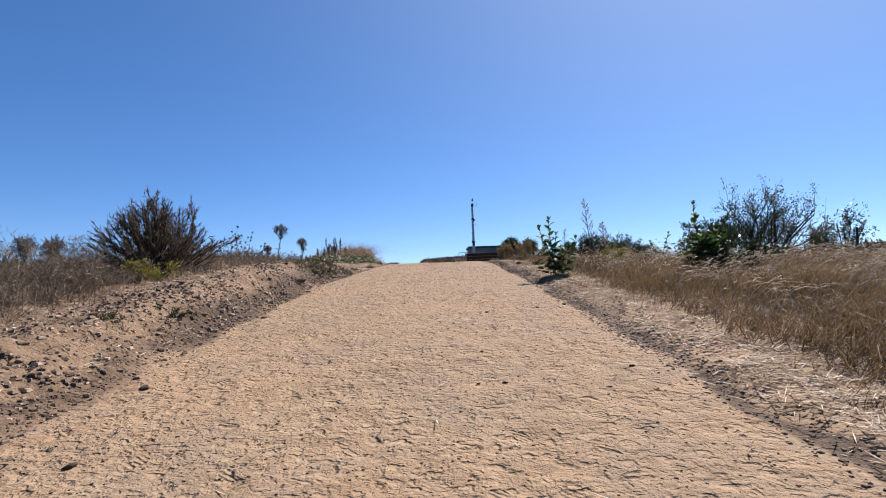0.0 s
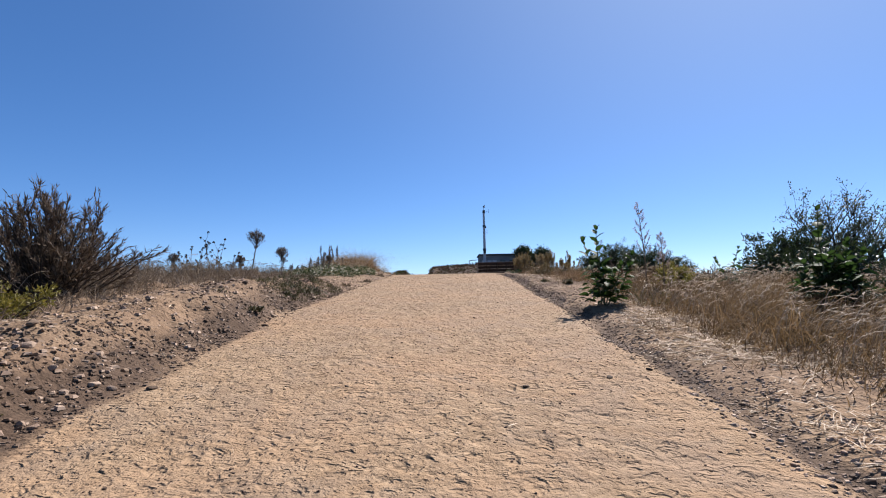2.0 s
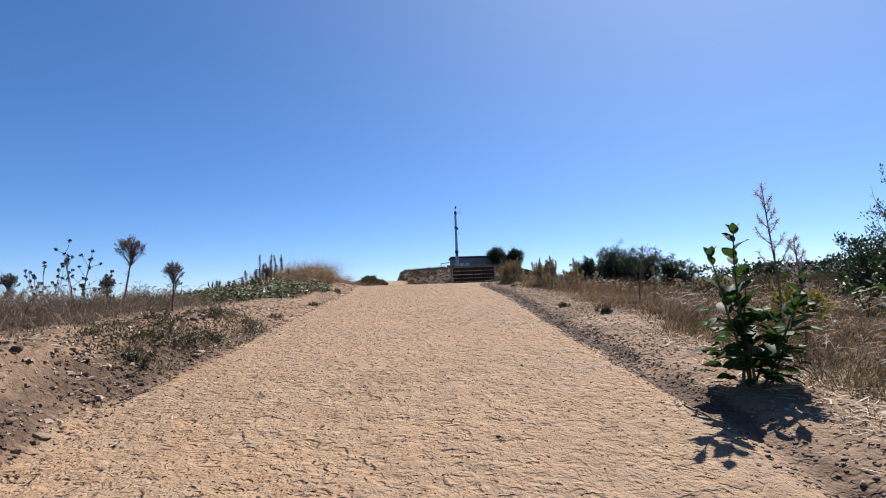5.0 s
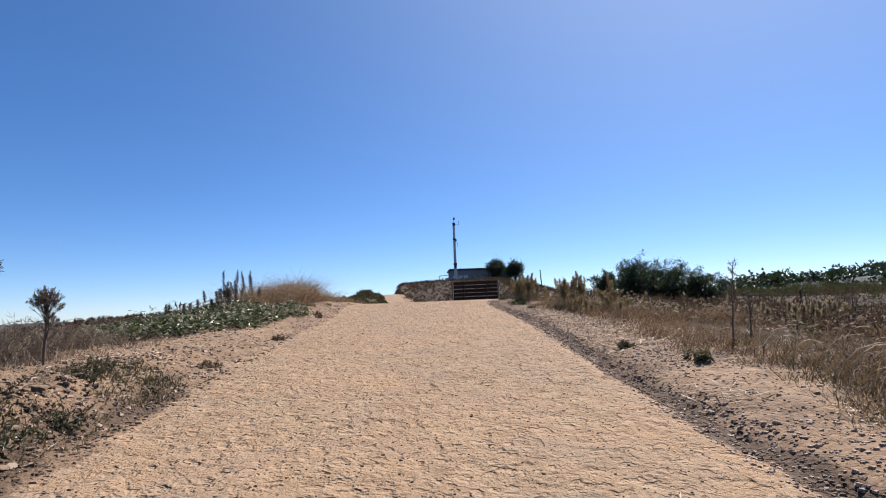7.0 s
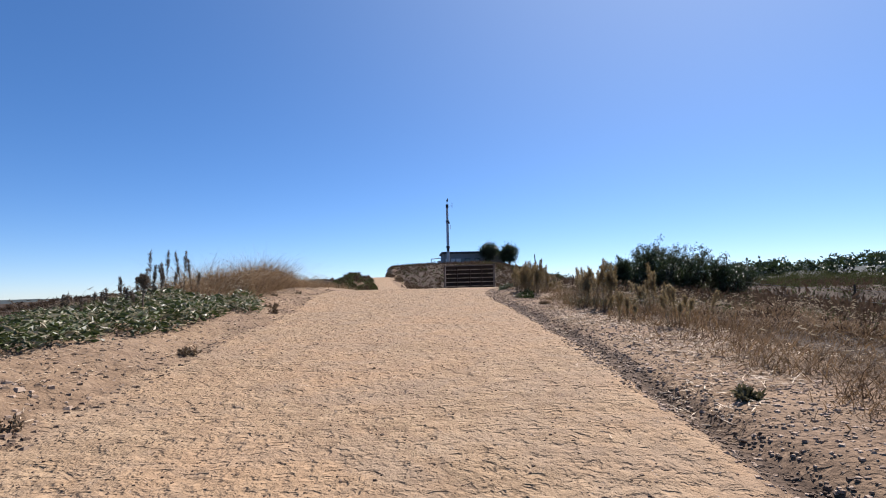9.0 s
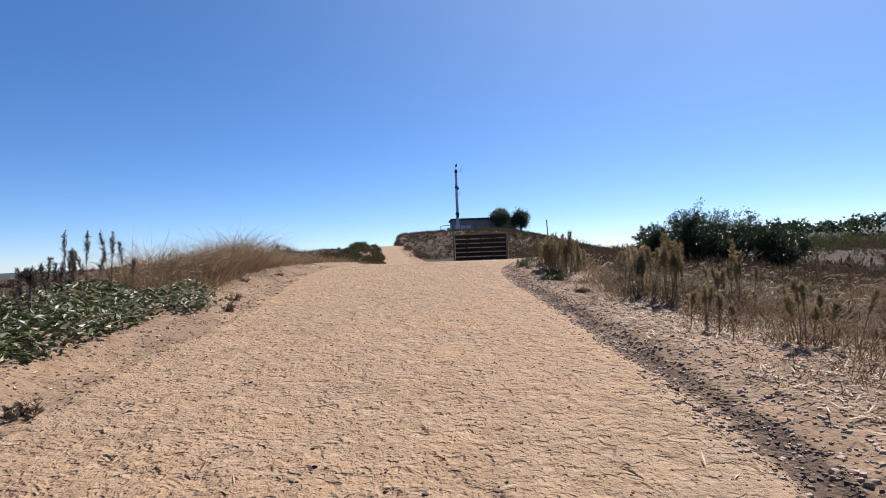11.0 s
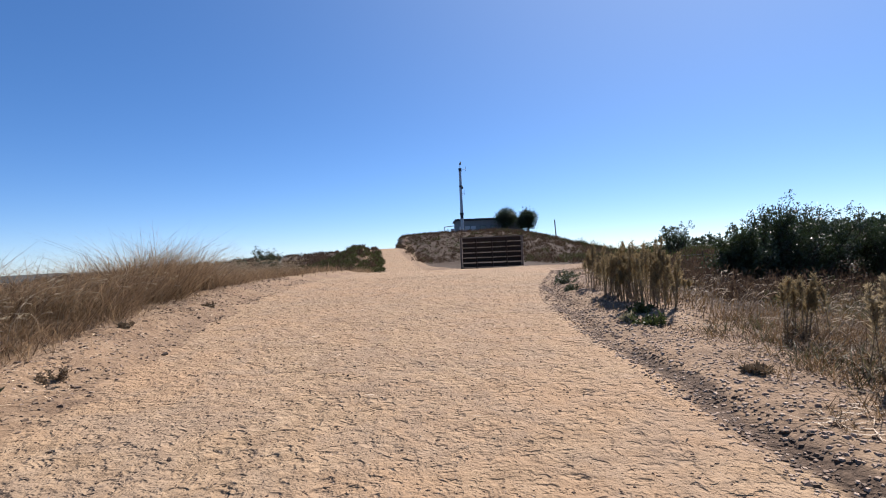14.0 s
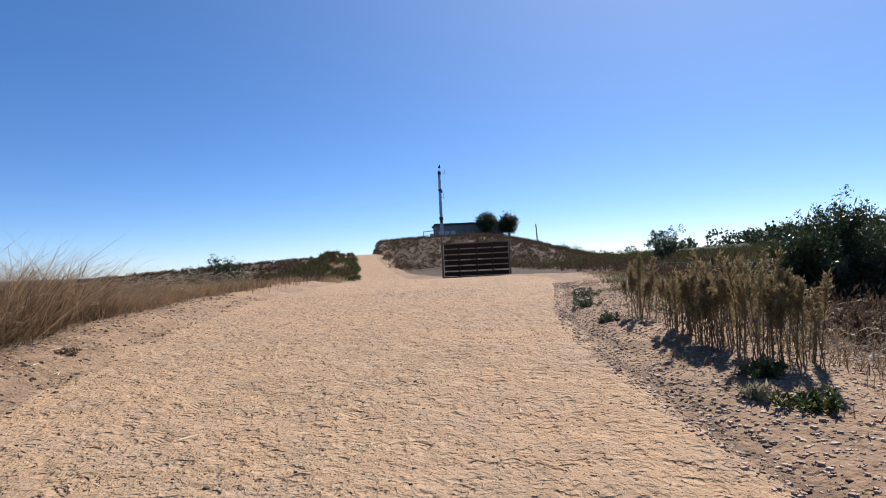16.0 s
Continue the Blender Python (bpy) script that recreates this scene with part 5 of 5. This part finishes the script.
def stone_mesh(name, mat, seed, flat=0.5):
    rng = seeded(seed)
    bm = bmesh.new()
    bmesh.ops.create_icosphere(bm, subdivisions=2, radius=1)
    cuts = rng.normal(size=(7, 3))
    cuts /= np.linalg.norm(cuts, axis=1, keepdims=True)
    depth = rng.uniform(0.35, 0.8, 7)
    for v in bm.verts:
        p = np.array(v.co)
        for c, d in zip(cuts, depth):
            over = p @ c - d
            if over > 0:
                p = p - c * over * 0.85
        v.co = Vector(p * [1.0, 0.78, flat])
    me = bpy.data.meshes.new(name)
    bm.to_mesh(me)
    bm.free()
    me.materials.append(mat)
    return me


STONES = [stone_mesh("stone", STONE, s) for s in (1, 2, 3, 4)]
PALES = [stone_mesh("pale_stone", PALE_STONE, s) for s in (5, 6, 7)]
CLODS = [stone_mesh("clod", CLOD, s, 0.55) for s in (8, 9)]


def loose(meshes, name, x, y, r, rng, label, category, group):
    o = new(name, meshes[rng.randint(len(meshes))])
    o.matrix_world = pose(x, y, float(land(x, y)) + r * 0.15, rng.uniform(-15, 15), rng.uniform(-15, 15), rng.uniform(0, 360)) @ Matrix.Diagonal((r, r, r, 1))
    return tagged(o, label, category, group)


rng = seeded(400)
for x, y, r in ((0.72, 2.6, 0.035), (0.42, 5.7, 0.026), (-2.35, 4.75, 0.06), (-2.0, 3.3, 0.04), (1.9, 8.6, 0.035), (1.45, 8.3, 0.035), (0.7, 8.1, 0.03), (-0.8, 8.2, 0.022),
                (0.5, 4.6, 0.03), (1.25, 4.4, 0.028), (1.6, 4.9, 0.03), (-2.6, 11.6, 0.07), (-2.45, 29.4, 0.05)):
    loose(CLODS, "clod", x, y, r, rng, "dark dry clod of earth lying on the track", "clod", "clods on the track")
for _ in range(60):
    loose(CLODS, "clod", rng.uniform(-2.3, 2.3), rng.uniform(3, 38), rng.uniform(0.01, 0.024), rng, "small dark clod of earth lying on the track", "clod", "clods on the track")
for _ in range(26):
    loose(PALES if rng.uniform() < 0.6 else STONES, "rock", -3.1 + rng.normal() * 0.35, 7.7 + rng.normal() * 0.45, rng.uniform(0.025, 0.075), rng, "pale angular rock heaped on the bank", "rock", "rocks on the bank")
for _ in range(75):
    y = rng.uniform(3, 18)
    loose(STONES, "rock", float(left_edge(y)) - rng.uniform(0.05, 1.3), y, rng.uniform(0.025, 0.07), rng, "brown stone in the crumbling bank", "rock", "rocks on the bank")
for _ in range(60):
    y = rng.uniform(4, 37)
    loose(PALES if rng.uniform() < 0.4 else STONES, "stone", float(right_edge(y)) + rng.uniform(-0.1, 1.3), y, rng.uniform(0.015, 0.036), rng, "small stone on the gravel verge", "stone", "stones on the verge")


def gravel(name, mat, seed, n, area, keep, size, label):
    """Small angular chips lying on the ground."""
    rng = seeded(seed)
    x, y = scatter(rng, n, *area, keep)
    m = len(x)
    r = rng.uniform(*size, m) * rng.uniform(0.6, 1.0, m)
    ring = np.array([(1, 0, 0), (0.2, 0.85, 0), (-0.95, 0.15, 0), (-0.1, -0.8, 0)])
    low = ring[None] * rng.uniform(0.7, 1.2, (m, 4, 1)) + [0, 0, -0.15]
    top = ring[None] * rng.uniform(0.45, 0.8, (m, 4, 1)) + np.concatenate([np.zeros((m, 4, 2)), rng.uniform(0.14, 0.4, (m, 4, 1))], 2)
    jit = np.concatenate([low, top], 1)
    a = rng.uniform(0, 2 * np.pi, m)
    px = jit[:, :, 0] * np.cos(a)[:, None] - jit[:, :, 1] * np.sin(a)[:, None]
    py = jit[:, :, 0] * np.sin(a)[:, None] + jit[:, :, 1] * np.cos(a)[:, None]
    v = on_land(x, y, 0.0)[:, None] + np.stack([px, py, jit[:, :, 2]], -1) * r[:, None, None]
    base = np.arange(m)[:, None] * 8
    t = np.concatenate([base + f for f in ([0, 1, 5, 4], [1, 2, 6, 5], [2, 3, 7, 6], [3, 0, 4, 7], [4, 5, 6, 7])])
    tagged(new(name, raw_mesh(name, v.reshape(-1, 3), [t], mat, False)), label, "gravel", kind="stuff")


gravel("track_grit", STONE, 410, 5000, (-2.5, 2.6, 1, 42), None, (0.005, 0.015), "fine brown grit on the track")
gravel("track_clods", CRUST, 411, 13000, (-2.5, 2.6, 1, 42), None, (0.006, 0.02), "fine dark crumbs on the track")
gravel("verge_gravel", PALE_STONE, 412, 36000, (1.8, 5.5, 1, 42), lambda x, y: (off_right(x, y) > -0.15) & (off_right(x, y) < 1.8 + 0.8 * step(24, 28, y)) & (vnoise(x, y, 0.6, 81) + step(14, 22, y) * 0.9 > 0.15), (0.011, 0.04), "pale gravel on the right verge")
gravel("verge_stones", STONE, 413, 24000, (1.8, 5.5, 1, 42), lambda x, y: (off_right(x, y) > -0.15) & (off_right(x, y) < 2.0), (0.008, 0.028), "brown gravel on the right verge")
gravel("bank_gravel", STONE, 414, 13000, (-6.2, -2.0, 1, 42), lambda x, y: (off_left(x, y) > -0.1) & (off_left(x, y) < 2.4), (0.009, 0.05), "brown gravel on the crumbling bank")
gravel("bank_chips", PALE_STONE, 415, 11000, (-6.0, -2.0, 1, 42), lambda x, y: (off_left(x, y) > 0.05) & (off_left(x, y) < 2.0), (0.008, 0.028), "pale chips on the crumbling bank")
gravel("edge_crumbs", CRUST, 416, 46000, (-3.2, 3.4, 1, 40), lambda x, y: (np.abs(off_right(x, y) - 0.12) < 0.2) | ((np.abs(off_left(x, y) - 0.2) < 0.25) & (y < 19)), (0.008, 0.036), "dark crumbs of earth along the edge of the track")
gravel("rut_crust", CRUST, 417, 6000, (1.9, 3.2, 3, 30), lambda x, y: (np.abs(off_right(x, y) - 0.1) < 0.13) & (vnoise(x, y, 0.5, 82) + 0.6 * step(11, 15, y) * (1 - step(24, 27, y)) > 0.25), (0.012, 0.042), "dark broken crust along the washed rut")
gravel("verge_cobbles", PALE_STONE, 418, 2200, (1.9, 5.8, 6, 42), lambda x, y: (off_right(x, y) > 0.2) & (off_right(x, y) < 2.2), (0.02, 0.045), "larger pale stones among the verge gravel")
gravel("bank_cobbles", PALE_STONE, 419, 2200, (-5.0, -2.5, 2, 20), lambda x, y: (off_left(x, y) > 0.15) & (off_left(x, y) < 1.7), (0.025, 0.065), "larger pale stones set in the crumbling bank")
gravel("bank_rubble", CRUST, 420, 9000, (-4.6, -2.4, 1.5, 19), lambda x, y: (off_left(x, y) > 0.0) & (off_left(x, y) < 1.5) & (vnoise(x, y, 0.7, 83) > -0.1), (0.012, 0.05), "brown rubble of dry earth on the face of the bank")
